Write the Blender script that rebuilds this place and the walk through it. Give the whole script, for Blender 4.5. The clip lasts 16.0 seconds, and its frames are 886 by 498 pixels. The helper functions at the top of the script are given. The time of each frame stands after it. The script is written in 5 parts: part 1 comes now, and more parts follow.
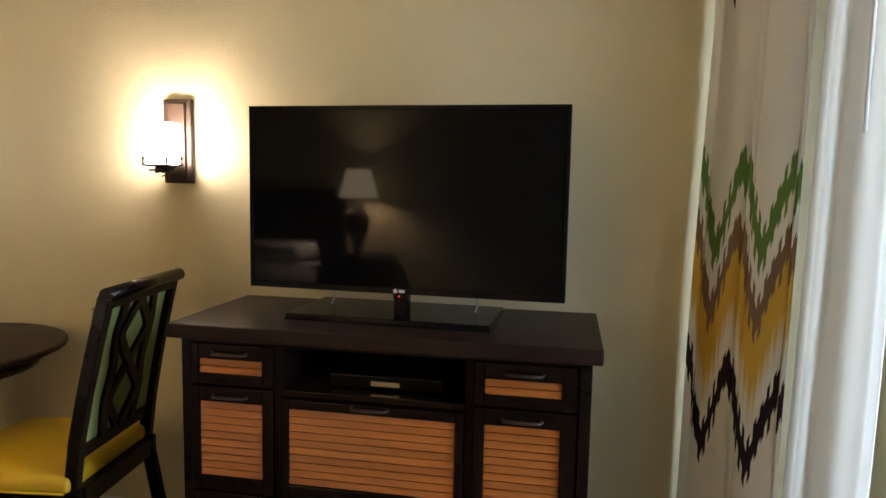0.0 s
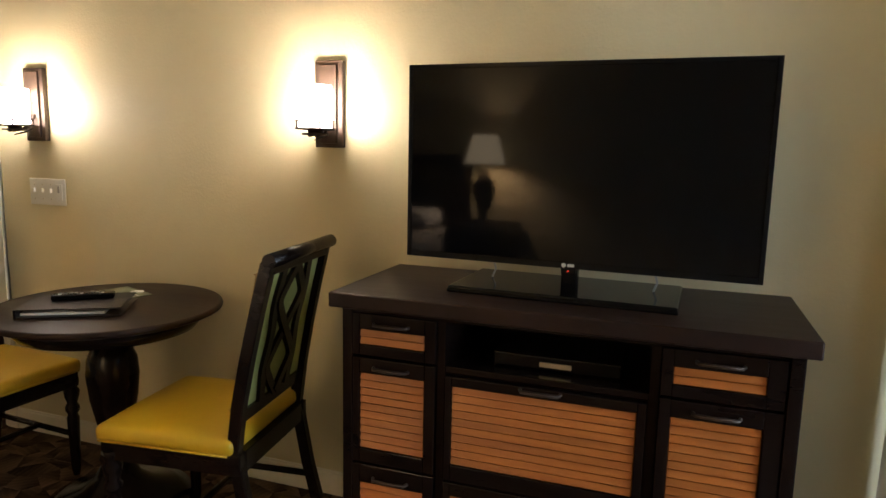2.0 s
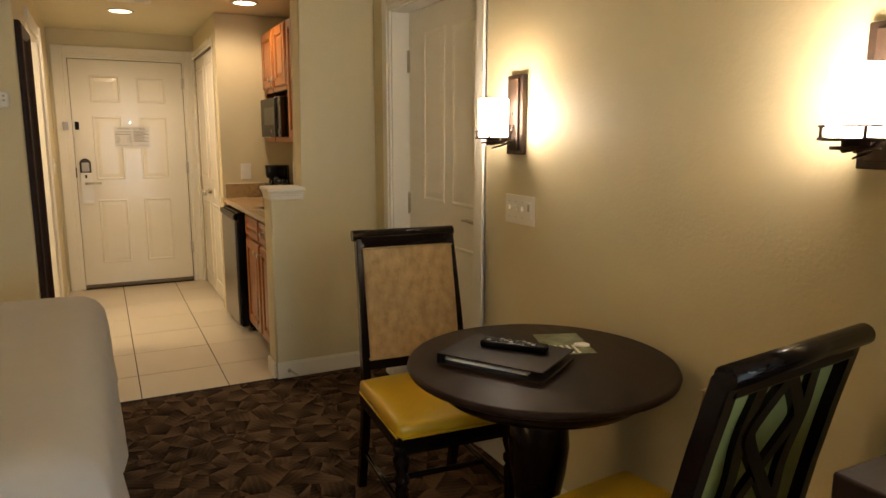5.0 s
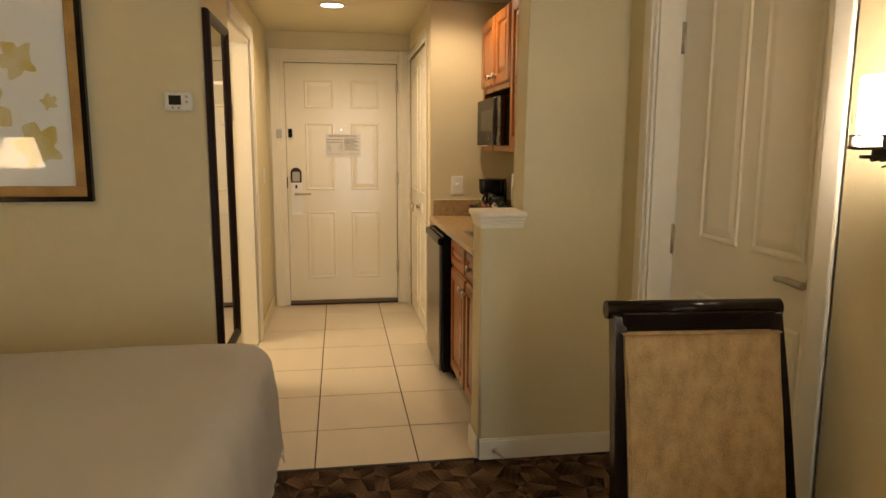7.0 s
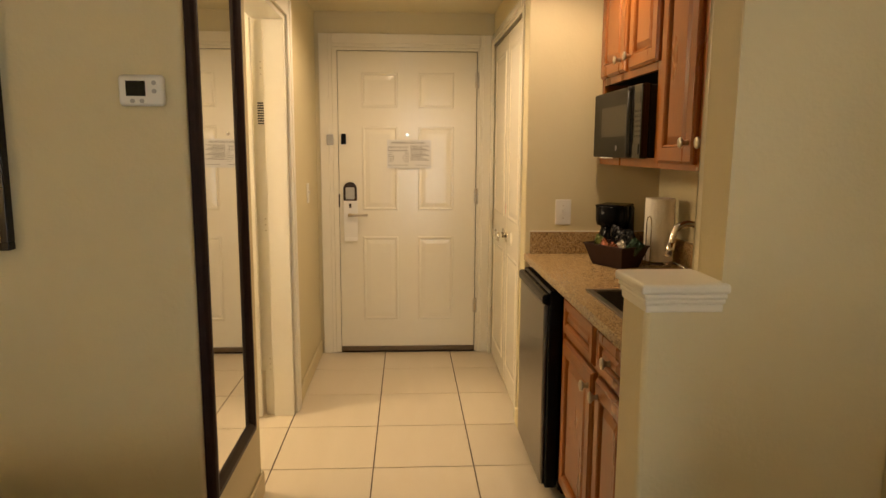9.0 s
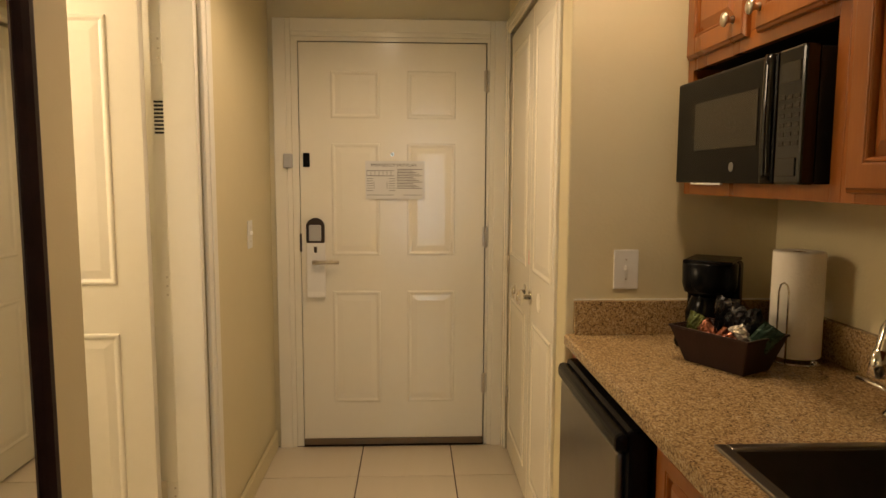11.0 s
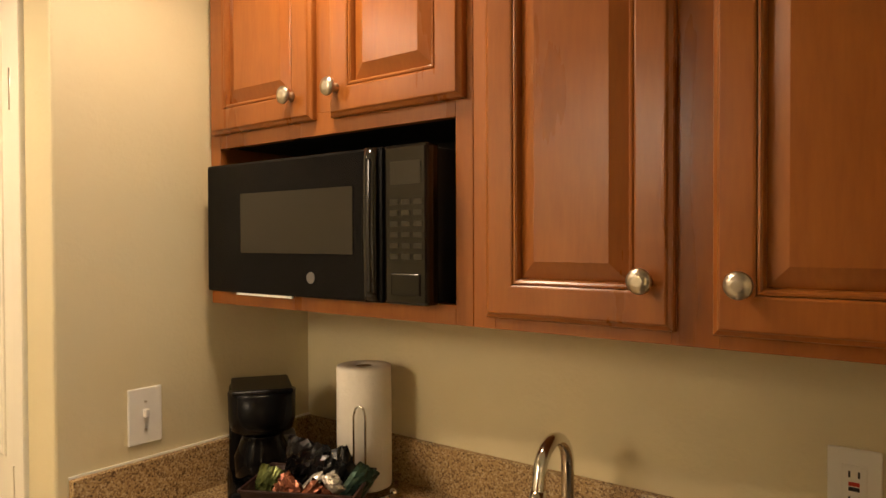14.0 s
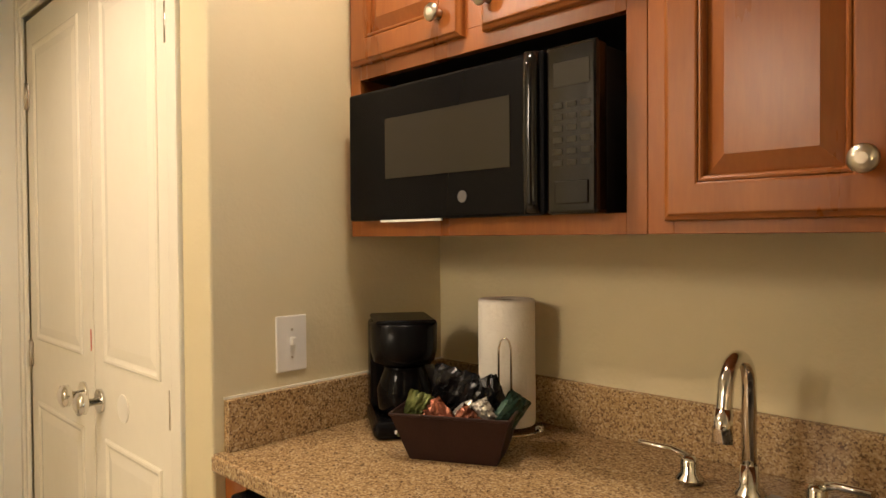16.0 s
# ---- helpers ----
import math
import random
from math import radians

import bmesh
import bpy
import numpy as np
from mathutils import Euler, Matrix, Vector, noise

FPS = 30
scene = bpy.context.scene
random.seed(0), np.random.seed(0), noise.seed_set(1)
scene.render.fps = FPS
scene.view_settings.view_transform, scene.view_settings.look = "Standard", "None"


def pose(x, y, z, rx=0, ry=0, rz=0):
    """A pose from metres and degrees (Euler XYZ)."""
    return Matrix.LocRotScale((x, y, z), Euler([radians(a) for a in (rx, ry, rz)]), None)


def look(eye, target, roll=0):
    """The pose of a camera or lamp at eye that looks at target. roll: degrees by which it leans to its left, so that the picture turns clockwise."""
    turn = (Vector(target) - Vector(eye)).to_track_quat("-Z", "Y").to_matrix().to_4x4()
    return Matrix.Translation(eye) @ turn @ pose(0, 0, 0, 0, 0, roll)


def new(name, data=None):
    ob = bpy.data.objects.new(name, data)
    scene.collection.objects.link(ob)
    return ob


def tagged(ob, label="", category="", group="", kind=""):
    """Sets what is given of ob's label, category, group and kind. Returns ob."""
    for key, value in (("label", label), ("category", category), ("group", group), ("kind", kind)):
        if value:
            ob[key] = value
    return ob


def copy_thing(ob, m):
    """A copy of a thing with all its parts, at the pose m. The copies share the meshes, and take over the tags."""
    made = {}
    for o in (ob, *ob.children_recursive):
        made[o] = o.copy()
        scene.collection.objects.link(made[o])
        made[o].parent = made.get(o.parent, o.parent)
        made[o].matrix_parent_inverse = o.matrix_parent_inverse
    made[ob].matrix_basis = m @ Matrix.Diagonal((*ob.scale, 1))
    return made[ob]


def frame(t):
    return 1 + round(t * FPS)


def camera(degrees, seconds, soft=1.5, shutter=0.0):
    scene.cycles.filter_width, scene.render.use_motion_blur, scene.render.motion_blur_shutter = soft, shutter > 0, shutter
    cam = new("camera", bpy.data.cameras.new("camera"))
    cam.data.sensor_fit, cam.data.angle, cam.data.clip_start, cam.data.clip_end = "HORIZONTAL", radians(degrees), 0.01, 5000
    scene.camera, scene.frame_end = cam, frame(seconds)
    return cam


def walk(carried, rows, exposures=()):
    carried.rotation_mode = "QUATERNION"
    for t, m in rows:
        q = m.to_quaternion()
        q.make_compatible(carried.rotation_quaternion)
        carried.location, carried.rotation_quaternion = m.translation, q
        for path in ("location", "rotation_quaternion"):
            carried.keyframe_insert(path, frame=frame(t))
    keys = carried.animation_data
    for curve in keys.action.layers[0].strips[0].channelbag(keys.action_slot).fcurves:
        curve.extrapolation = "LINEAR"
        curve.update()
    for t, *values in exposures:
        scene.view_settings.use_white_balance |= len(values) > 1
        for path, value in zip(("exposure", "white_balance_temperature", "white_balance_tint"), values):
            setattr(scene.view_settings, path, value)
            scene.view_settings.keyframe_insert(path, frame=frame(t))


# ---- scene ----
cam = camera(66.8, 16.0)
PATH = [
    (0, (-0.788, 0.747, 1.337), (-1.151, 2.703, 1.136), 1.1),
    (0.5, (-0.811, 0.736, 1.34), (-1.205, 2.681, 1.094), 1.2),
    (1, (-0.861, 0.741, 1.332), (-1.297, 2.674, 1.066), 1.2),
    (1.5, (-0.926, 0.793, 1.333), (-1.434, 2.705, 1.043), 1.3),
    (2, (-0.993, 0.841, 1.326), (-1.649, 2.706, 1.022), 1.2),
    (2.5, (-1.06, 0.842, 1.341), (-1.913, 2.624, 1.028), 1.0),
    (3, (-1.078, 0.902, 1.357), (-2.168, 2.548, 1.041), 0.8),
    (3.5, (-1.044, 1.057, 1.376), (-2.388, 2.501, 1.05), 0.1),
    (4, (-1.042, 1.197, 1.381), (-2.593, 2.417, 1.055), -0.1),
    (4.5, (-1.167, 1.363, 1.376), (-2.838, 2.413, 1.05), 0.2),
    (5, (-1.34, 1.532, 1.375), (-3.101, 2.423, 1.047), 0.1),
    (5.2, (-1.415, 1.6, 1.369), (-3.209, 2.424, 1.05), 0.3),
    (7.3, (-2.498, 1.789, 1.378), (-4.458, 2.046, 1.074), 0.2),
    (7.5, (-2.615, 1.81, 1.386), (-4.578, 2.046, 1.084), 0.2),
    (8, (-2.919, 1.824, 1.375), (-4.888, 2.003, 1.077), 0.1),
    (8.5, (-3.226, 1.8, 1.394), (-5.198, 1.942, 1.094), 0.3),
    (9, (-3.559, 1.792, 1.407), (-5.534, 1.898, 1.113), 0.3),
    (9.2, (-3.687, 1.798, 1.43), (-5.662, 1.888, 1.13), 0.3),
    (11.5, (-4.979, 1.899, 1.373), (-6.968, 2.036, 1.215), 0.3),
    (12, (-5.179, 1.832, 1.367), (-7.146, 2.161, 1.213), 0.5),
    (12.5, (-5.345, 1.833, 1.4), (-7.268, 2.364, 1.257), 0.4),
    (13, (-5.365, 1.855, 1.415), (-7.139, 2.774, 1.317), 1.1),
    (13.5, (-5.345, 1.779, 1.475), (-6.654, 3.289, 1.408), 0.0),
    (14, (-5.364, 1.778, 1.49), (-6.572, 3.371, 1.46), -0.2),
    (14.5, (-5.376, 1.76, 1.484), (-6.599, 3.342, 1.486), -0.2),
    (15, (-5.417, 1.729, 1.395), (-6.685, 3.276, 1.412), 0.1),
    (15.5, (-5.426, 1.707, 1.346), (-6.775, 3.183, 1.351), 0.1),
    (16, (-5.5, 1.732, 1.339), (-6.898, 3.162, 1.303), -0.4),
]
walk(cam, [(t, look(eye, target, roll)) for t, eye, target, roll in PATH],
     [(0, 0.35, 6100, 10), (1.5, 0.42, 6150, 10), (3, 0.22, 6200, 10), (5.2, 0.02, 7000, 10), (7.5, 0.1, 7200, 10), (9.2, 0.02, 7400, 10), (11.5, -0.4, 7000, 10), (12.6, -0.5, 6900, 10),
      (13.4, -0.55, 6800, 10), (13.8, 0.0, 6700, 10), (14.2, 0.38, 6600, 10), (15, 0.38, 6150, 10), (16, 0.33, 6000, 10)])

# ---- world and light ----
world = bpy.data.worlds.new("world")
scene.world = world
world.use_nodes = True
wn = world.node_tree
sky = wn.nodes.new("ShaderNodeTexSky")
sky.sky_type, sky.sun_disc, sky.sun_elevation, sky.sun_rotation = "NISHITA", False, radians(35), radians(200)
wn.links.new(sky.outputs[0], wn.nodes["Background"].inputs[0])
wn.nodes["Background"].inputs[1].default_value = 0.15

WARM = (1.0, 0.72, 0.42)


def lamp(kind, name, m, energy, color=WARM, size=0.1, size_y=None, spot=None):
    data = bpy.data.lights.new(name, kind)
    data.energy, data.color = energy, color
    if kind == "AREA":
        data.size = size
        if size_y:
            data.shape, data.size_y = "RECTANGLE", size_y
        else:
            data.shape = "DISK"
    else:
        data.shadow_soft_size = size
    if spot:
        data.spot_size, data.spot_blend = radians(spot), 0.6
    ob = new(name, data)
    ob.matrix_world = m
    return ob


DOWNLIGHTS = ((-7.03, 1.74, 2.29), (-6.3, 2.5, 2.29))
lamp("SPOT", "downlight_hall", pose(-7.03, 1.74, 2.275), 43, (1.0, 0.745, 0.53), size=0.06, spot=165)
lamp("SPOT", "downlight_kitchen", pose(-6.3, 2.45, 2.275), 27, (1.0, 0.745, 0.53), size=0.06, spot=165)
lamp("POINT", "bath_bulb", pose(-6.5, 0.1, 2.1), 56, (1, 0.79, 0.57), 0.25)
lamp("POINT", "lamp_bulb", pose(-2.75, -0.72, 1.29), 125, (1.0, 0.72, 0.50), size=0.05)
lamp("AREA", "window_daylight", pose(0.3, 2.12, 1.15, 0, 90, 0), 20, (0.74, 0.86, 1.0), 2.0, 0.6)

# ---- materials ----
def mat(name, color, rough=0.5, metal=0.0, spec=0.5):
    m = bpy.data.materials.new(name)
    m.use_nodes = True
    b = m.node_tree.nodes["Principled BSDF"]
    b.inputs["Base Color"].default_value = (*color, 1)
    b.inputs["Roughness"].default_value = rough
    b.inputs["Metallic"].default_value = metal
    b.inputs["Specular IOR Level"].default_value = spec
    return m


def bsdf(m):
    return m.node_tree.nodes["Principled BSDF"]


def node(m, kind, **values):
    n = m.node_tree.nodes.new(kind)
    for key, value in values.items():
        n.inputs[key.replace("_", " ")].default_value = value
    return n


def wire(m, a, b):
    m.node_tree.links.new(a, b)


def mottled(m, c1, c2, scale=3.0, stretch=(1, 1, 1), detail=6, bump=0.0, bump_scale=60.0, rough=None, random_tone=0.0, fine=0.25):
    """Colour that drifts between c1 and c2 at two scales, with a fine relief."""
    co = node(m, "ShaderNodeTexCoord")
    mp = node(m, "ShaderNodeMapping", Scale=stretch)
    wire(m, co.outputs["Object"], mp.inputs["Vector"])
    n1 = node(m, "ShaderNodeTexNoise", Scale=scale, Detail=detail)
    n2 = node(m, "ShaderNodeTexNoise", Scale=scale * 14, Detail=4)
    for n in (n1, n2):
        wire(m, mp.outputs[0], n.inputs["Vector"])
    mixn = node(m, "ShaderNodeMix", Factor=fine)
    wire(m, n1.outputs["Fac"], mixn.inputs[2])
    wire(m, n2.outputs["Fac"], mixn.inputs[3])
    ramp = node(m, "ShaderNodeValToRGB")
    ramp.color_ramp.elements[0].position, ramp.color_ramp.elements[1].position = 0.32, 0.68
    ramp.color_ramp.elements[0].color, ramp.color_ramp.elements[1].color = (*c1, 1), (*c2, 1)
    wire(m, mixn.outputs[0], ramp.inputs["Fac"])
    out = ramp.outputs["Color"]
    if random_tone:
        info = node(m, "ShaderNodeObjectInfo")
        rng = node(m, "ShaderNodeMapRange")
        rng.inputs[3].default_value, rng.inputs[4].default_value = 1 - random_tone, 1 + random_tone
        wire(m, info.outputs["Random"], rng.inputs[0])
        hsv = node(m, "ShaderNodeHueSaturation")
        wire(m, rng.outputs[0], hsv.inputs["Value"])
        wire(m, out, hsv.inputs["Color"])
        out = hsv.outputs[0]
    wire(m, out, bsdf(m).inputs["Base Color"])
    if bump:
        n3 = node(m, "ShaderNodeTexNoise", Scale=bump_scale, Detail=5)
        wire(m, mp.outputs[0], n3.inputs["Vector"])
        bp = node(m, "ShaderNodeBump", Strength=bump, Distance=0.004)
        wire(m, n3.outputs["Fac"], bp.inputs["Height"])
        wire(m, bp.outputs[0], bsdf(m).inputs["Normal"])
    if rough:
        rr = node(m, "ShaderNodeMapRange")
        rr.inputs[3].default_value, rr.inputs[4].default_value = rough
        wire(m, n1.outputs["Fac"], rr.inputs[0])
        wire(m, rr.outputs[0], bsdf(m).inputs["Roughness"])
    return m


def glow(name, color, strength):
    m = mat(name, color, 0.4)
    bsdf(m).inputs["Emission Color"].default_value = (*color, 1)
    bsdf(m).inputs["Emission Strength"].default_value = strength
    return m


M = {}
M["wall"] = mottled(mat("wall_paint", (0.6, 0.54, 0.36), 0.55), (0.625, 0.55, 0.345), (0.665, 0.59, 0.385), 1.2, bump=0.25, bump_scale=90, rough=(0.45, 0.62))
M["ceiling"] = mottled(mat("ceiling_paint", (0.7, 0.64, 0.45), 0.8), (0.68, 0.62, 0.43), (0.72, 0.66, 0.47), 1.5, bump=0.3, bump_scale=70)
M["trim"] = mottled(mat("white_trim", (0.78, 0.75, 0.66), 0.35), (0.76, 0.73, 0.63), (0.81, 0.78, 0.69), 2, bump=0.06, bump_scale=40, rough=(0.25, 0.42))
M["door"] = mottled(mat("cream_door_paint", (0.78, 0.72, 0.55), 0.3), (0.77, 0.73, 0.61), (0.81, 0.775, 0.655), 1.6, bump=0.08, bump_scale=30, rough=(0.13, 0.22))
M["plate"] = mat("white_plastic", (0.78, 0.77, 0.72), 0.35)
M["greyplastic"] = mat("grey_plastic", (0.4, 0.4, 0.39), 0.4)
M["black"] = mat("black_plastic", (0.004, 0.004, 0.0045), 0.25, 0.0, 0.1)
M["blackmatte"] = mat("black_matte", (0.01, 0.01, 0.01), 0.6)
M["dark"] = mottled(mat("espresso_wood", (0.02, 0.012, 0.009), 0.2, 0.0, 0.18), (0.006, 0.0038, 0.0032), (0.011, 0.0066, 0.005), 3, (1, 1, 3), bump=0.03, rough=(0.12, 0.22))
M["darktop"] = mottled(mat("espresso_top", (0.05, 0.028, 0.02), 0.3, 0.0, 0.12), (0.017, 0.0095, 0.0072), (0.028, 0.0155, 0.0115), 4, (1, 9, 1), bump=0.06, bump_scale=50, rough=(0.34, 0.48))
M["slat"] = mottled(mat("honey_slat", (0.6, 0.27, 0.08), 0.4), (0.30, 0.084, 0.012), (0.43, 0.140, 0.024), 5, (1, 6, 12), bump=0.1, rough=(0.32, 0.5), random_tone=0.14)
M["cherry"] = mottled(mat("cherry_wood", (0.3, 0.09, 0.03), 0.3), (0.225, 0.065, 0.012), (0.36, 0.122, 0.023), 2.2, (5, 5, 0.7), bump=0.05, bump_scale=30, rough=(0.22, 0.36), random_tone=0.06)
M["granite"] = mat("granite", (0.4, 0.28, 0.15), 0.22)
M["tile"] = mottled(mat("floor_tile", (0.6, 0.52, 0.4), 0.3), (0.625, 0.555, 0.435), (0.655, 0.585, 0.465), 3.0, (1, 4, 1), rough=(0.27, 0.3), random_tone=0.03)
M["grout"] = mottled(mat("grout", (0.10, 0.08, 0.055), 0.9), (0.08, 0.06, 0.045), (0.14, 0.11, 0.08), 9)
M["yellow"] = mottled(mat("yellow_vinyl", (0.6, 0.38, 0.02), 0.4), (0.58, 0.36, 0.012), (0.66, 0.43, 0.022), 3, bump=0.12, bump_scale=220, rough=(0.36, 0.5))
M["green"] = mottled(mat("green_fabric", (0.4, 0.42, 0.13), 0.8), (0.34, 0.38, 0.12), (0.43, 0.47, 0.17), 6, bump=0.2, bump_scale=300)
M["beige"] = mottled(mat("woven_fabric", (0.45, 0.32, 0.16), 0.85), (0.24, 0.145, 0.055), (0.50, 0.345, 0.16), 34, (1, 1, 0.7), bump=0.3, bump_scale=200, fine=0.5)
M["sheet"] = mottled(mat("white_bedding", (0.78, 0.74, 0.66), 0.85), (0.83, 0.80, 0.75), (0.88, 0.85, 0.80), 2, bump=0.5, bump_scale=7)
M["chrome"] = mat("chrome", (0.72, 0.70, 0.66), 0.12, 1.0)
M["nickel"] = mottled(mat("brushed_nickel", (0.55, 0.5, 0.42), 0.3, 1.0), (0.50, 0.45, 0.37), (0.60, 0.55, 0.46), 20, rough=(0.24, 0.36))
M["bronze"] = mottled(mat("dark_bronze", (0.05, 0.032, 0.023), 0.4, 0.5), (0.036, 0.023, 0.017), (0.066, 0.043, 0.031), 12, rough=(0.32, 0.5))
M["mirrorframe"] = mottled(mat("mirror_frame_wood", (0.02, 0.01, 0.008), 0.4, 0.0, 0.2), (0.016, 0.007, 0.006), (0.026, 0.012, 0.010), 20, rough=(0.36, 0.46))
M["mesh"] = mat("microwave_window_mesh", (0.028, 0.025, 0.018), 0.22, 0.0, 0.3)
M["binder"] = mottled(mat("black_leatherette", (0.012, 0.008, 0.008), 0.4, 0.0, 0.2), (0.010, 0.007, 0.007), (0.018, 0.012, 0.011), 20, bump=0.2, bump_scale=200)
M["gloss"] = mat("glossy_black_plastic", (0.006, 0.0055, 0.005), 0.1, 0.0, 0.45)
M["makergrey"] = mat("dull_grey_print", (0.11, 0.105, 0.10), 0.4)
M["steel"] = mottled(mat("stainless_steel", (0.26, 0.24, 0.21), 0.3, 1.0), (0.23, 0.21, 0.185), (0.28, 0.26, 0.23), 2, rough=(0.27, 0.33))
M["screen"] = mat("black_glass", (0.003, 0.003, 0.0035), 0.045, 0.0, 0.1)
M["mirror"] = mat("mirror_glass", (0.9, 0.9, 0.88), 0.02, 1.0)
M["glassshade"] = glow("lit_glass_shade", (1.0, 0.84, 0.69), 52)
M["lampshade"] = glow("lit_lamp_shade", (1.0, 0.75, 0.46), 9.0)
M["led"] = glow("lit_diffuser", (1.0, 0.80, 0.5), 9)
M["paper"] = mat("white_paper", (0.84, 0.83, 0.78), 0.7)
M["ink"] = mat("dark_ink", (0.06, 0.055, 0.05), 0.7)
M["greyink"] = mat("grey_ink", (0.34, 0.32, 0.29), 0.7)
M["towel"] = mottled(mat("paper_towel", (0.78, 0.75, 0.67), 0.9), (0.75, 0.72, 0.64), (0.80, 0.77, 0.70), 8, bump=0.5, bump_scale=120)
M["gold"] = mottled(mat("antique_gold", (0.32, 0.2, 0.07), 0.4, 0.5), (0.24, 0.145, 0.05), (0.40, 0.26, 0.10), 7, rough=(0.3, 0.5))
M["basket"] = mottled(mat("brown_leather", (0.035, 0.014, 0.011), 0.4, 0.0, 0.2), (0.018, 0.008, 0.007), (0.032, 0.014, 0.011), 14, bump=0.2, bump_scale=160, rough=(0.3, 0.48))
M["red"] = glow("red_led", (1, 0.05, 0.02), 0.8)
M["lcd"] = mat("lcd_glass", (0.014, 0.014, 0.011), 0.2, 0.0, 0.35)
M["brass"] = mat("threshold_bronze", (0.16, 0.12, 0.08), 0.4, 0.8)
M["redpaint"] = mat("red_mark", (0.5, 0.04, 0.02), 0.6)

# granite flecks
g = M["granite"]
co = node(g, "ShaderNodeTexCoord")
v1 = node(g, "ShaderNodeTexVoronoi", Scale=300.0)
v2 = node(g, "ShaderNodeTexNoise", Scale=90.0, Detail=6)
for n in (v1, v2):
    wire(g, co.outputs["Object"], n.inputs["Vector"])
sp = node(g, "ShaderNodeSeparateColor")
wire(g, v1.outputs["Color"], sp.inputs[0])
mx = node(g, "ShaderNodeMix", Factor=0.45)
wire(g, sp.outputs[0], mx.inputs[2])
wire(g, v2.outputs["Fac"], mx.inputs[3])
rp = node(g, "ShaderNodeValToRGB")
rp.color_ramp.elements[0].position, rp.color_ramp.elements[0].color = 0.2, (0.11, 0.07, 0.04, 1)
rp.color_ramp.elements[1].position, rp.color_ramp.elements[1].color = 0.8, (0.58, 0.45, 0.27, 1)
for p, c in ((0.34, (0.27, 0.17, 0.085, 1)), (0.5, (0.40, 0.27, 0.125, 1)), (0.66, (0.46, 0.32, 0.16, 1))):
    rp.color_ramp.elements.new(p).color = c
wire(g, mx.outputs[0], rp.inputs["Fac"])
wire(g, rp.outputs["Color"], bsdf(g).inputs["Base Color"])


def calc(m, op, a, b=None, c=None):
    n = node(m, "ShaderNodeMath")
    n.operation = op
    for k, v in enumerate((a, b, c)):
        if v is None:
            continue
        if isinstance(v, (int, float)):
            n.inputs[k].default_value = v
        else:
            wire(m, v, n.inputs[k])
    return n.outputs[0]


# carpet: fans of striped wedges round the points of a skewed lattice
c = M["carpet"] = mat("carpet", (0.06, 0.04, 0.025), 0.95, spec=0.1)
co = node(c, "ShaderNodeTexCoord")
warp = node(c, "ShaderNodeTexNoise", Scale=60.0, Detail=2)
wire(c, co.outputs["Object"], warp.inputs["Vector"])
wv = node(c, "ShaderNodeVectorMath")
wv.operation = "MULTIPLY_ADD"
wire(c, warp.outputs["Color"], wv.inputs[0])
wv.inputs[1].default_value = (0.012, 0.012, 0)
wire(c, co.outputs["Object"], wv.inputs[2])
vo = node(c, "ShaderNodeTexVoronoi", Scale=6.8, Randomness=0.9)
vo.voronoi_dimensions = "2D"
wire(c, wv.outputs[0], vo.inputs["Vector"])
dv = node(c, "ShaderNodeVectorMath")
dv.operation = "SUBTRACT"
sc = node(c, "ShaderNodeVectorMath")
sc.operation = "SCALE"
wire(c, wv.outputs[0], dv.inputs[0])
wire(c, vo.outputs["Position"], dv.inputs[1])
sx = node(c, "ShaderNodeSeparateXYZ")
wire(c, dv.outputs[0], sx.inputs[0])
hue = node(c, "ShaderNodeSeparateColor")
wire(c, vo.outputs["Color"], hue.inputs[0])
ang = calc(c, "ADD", calc(c, "ARCTAN2", sx.outputs[1], sx.outputs[0]), calc(c, "MULTIPLY", hue.outputs[0], 6.0))
sector = calc(c, "MULTIPLY", ang, 3 / (2 * math.pi))
idx = calc(c, "FLOOR", sector)
frac = calc(c, "FRACT", sector)
cb = node(c, "ShaderNodeCombineXYZ")
wire(c, idx, cb.inputs[0])
wire(c, hue.outputs[1], cb.inputs[1])
wnz = node(c, "ShaderNodeTexWhiteNoise")
wire(c, cb.outputs[0], wnz.inputs["Vector"])
turn = calc(c, "MULTIPLY", wnz.outputs["Value"], 6.283)
along = calc(c, "ADD", calc(c, "MULTIPLY", sx.outputs[0], calc(c, "COSINE", turn)), calc(c, "MULTIPLY", sx.outputs[1], calc(c, "SINE", turn)))
stripe = calc(c, "SMOOTH_MAX", calc(c, "SINE", calc(c, "MULTIPLY", along, 260.0)), -0.2, 0.3)
tone = calc(c, "ADD", calc(c, "MULTIPLY", frac, 0.62), calc(c, "MULTIPLY", stripe, 0.10))
tone = calc(c, "ADD", tone, calc(c, "MULTIPLY", wnz.outputs["Value"], 0.28))
pile = node(c, "ShaderNodeTexNoise", Scale=420.0, Detail=2)
wire(c, co.outputs["Object"], pile.inputs["Vector"])
tone = calc(c, "ADD", tone, calc(c, "MULTIPLY", calc(c, "SUBTRACT", pile.outputs["Fac"], 0.5), 0.5))
rp = node(c, "ShaderNodeValToRGB")
rp.color_ramp.elements[0].position, rp.color_ramp.elements[0].color = 0.1, (0.015, 0.008, 0.0055, 1)
rp.color_ramp.elements[1].position, rp.color_ramp.elements[1].color = 0.95, (0.18, 0.108, 0.066, 1)
rp.color_ramp.elements.new(0.5).color = (0.075, 0.046, 0.027, 1)
wire(c, tone, rp.inputs["Fac"])
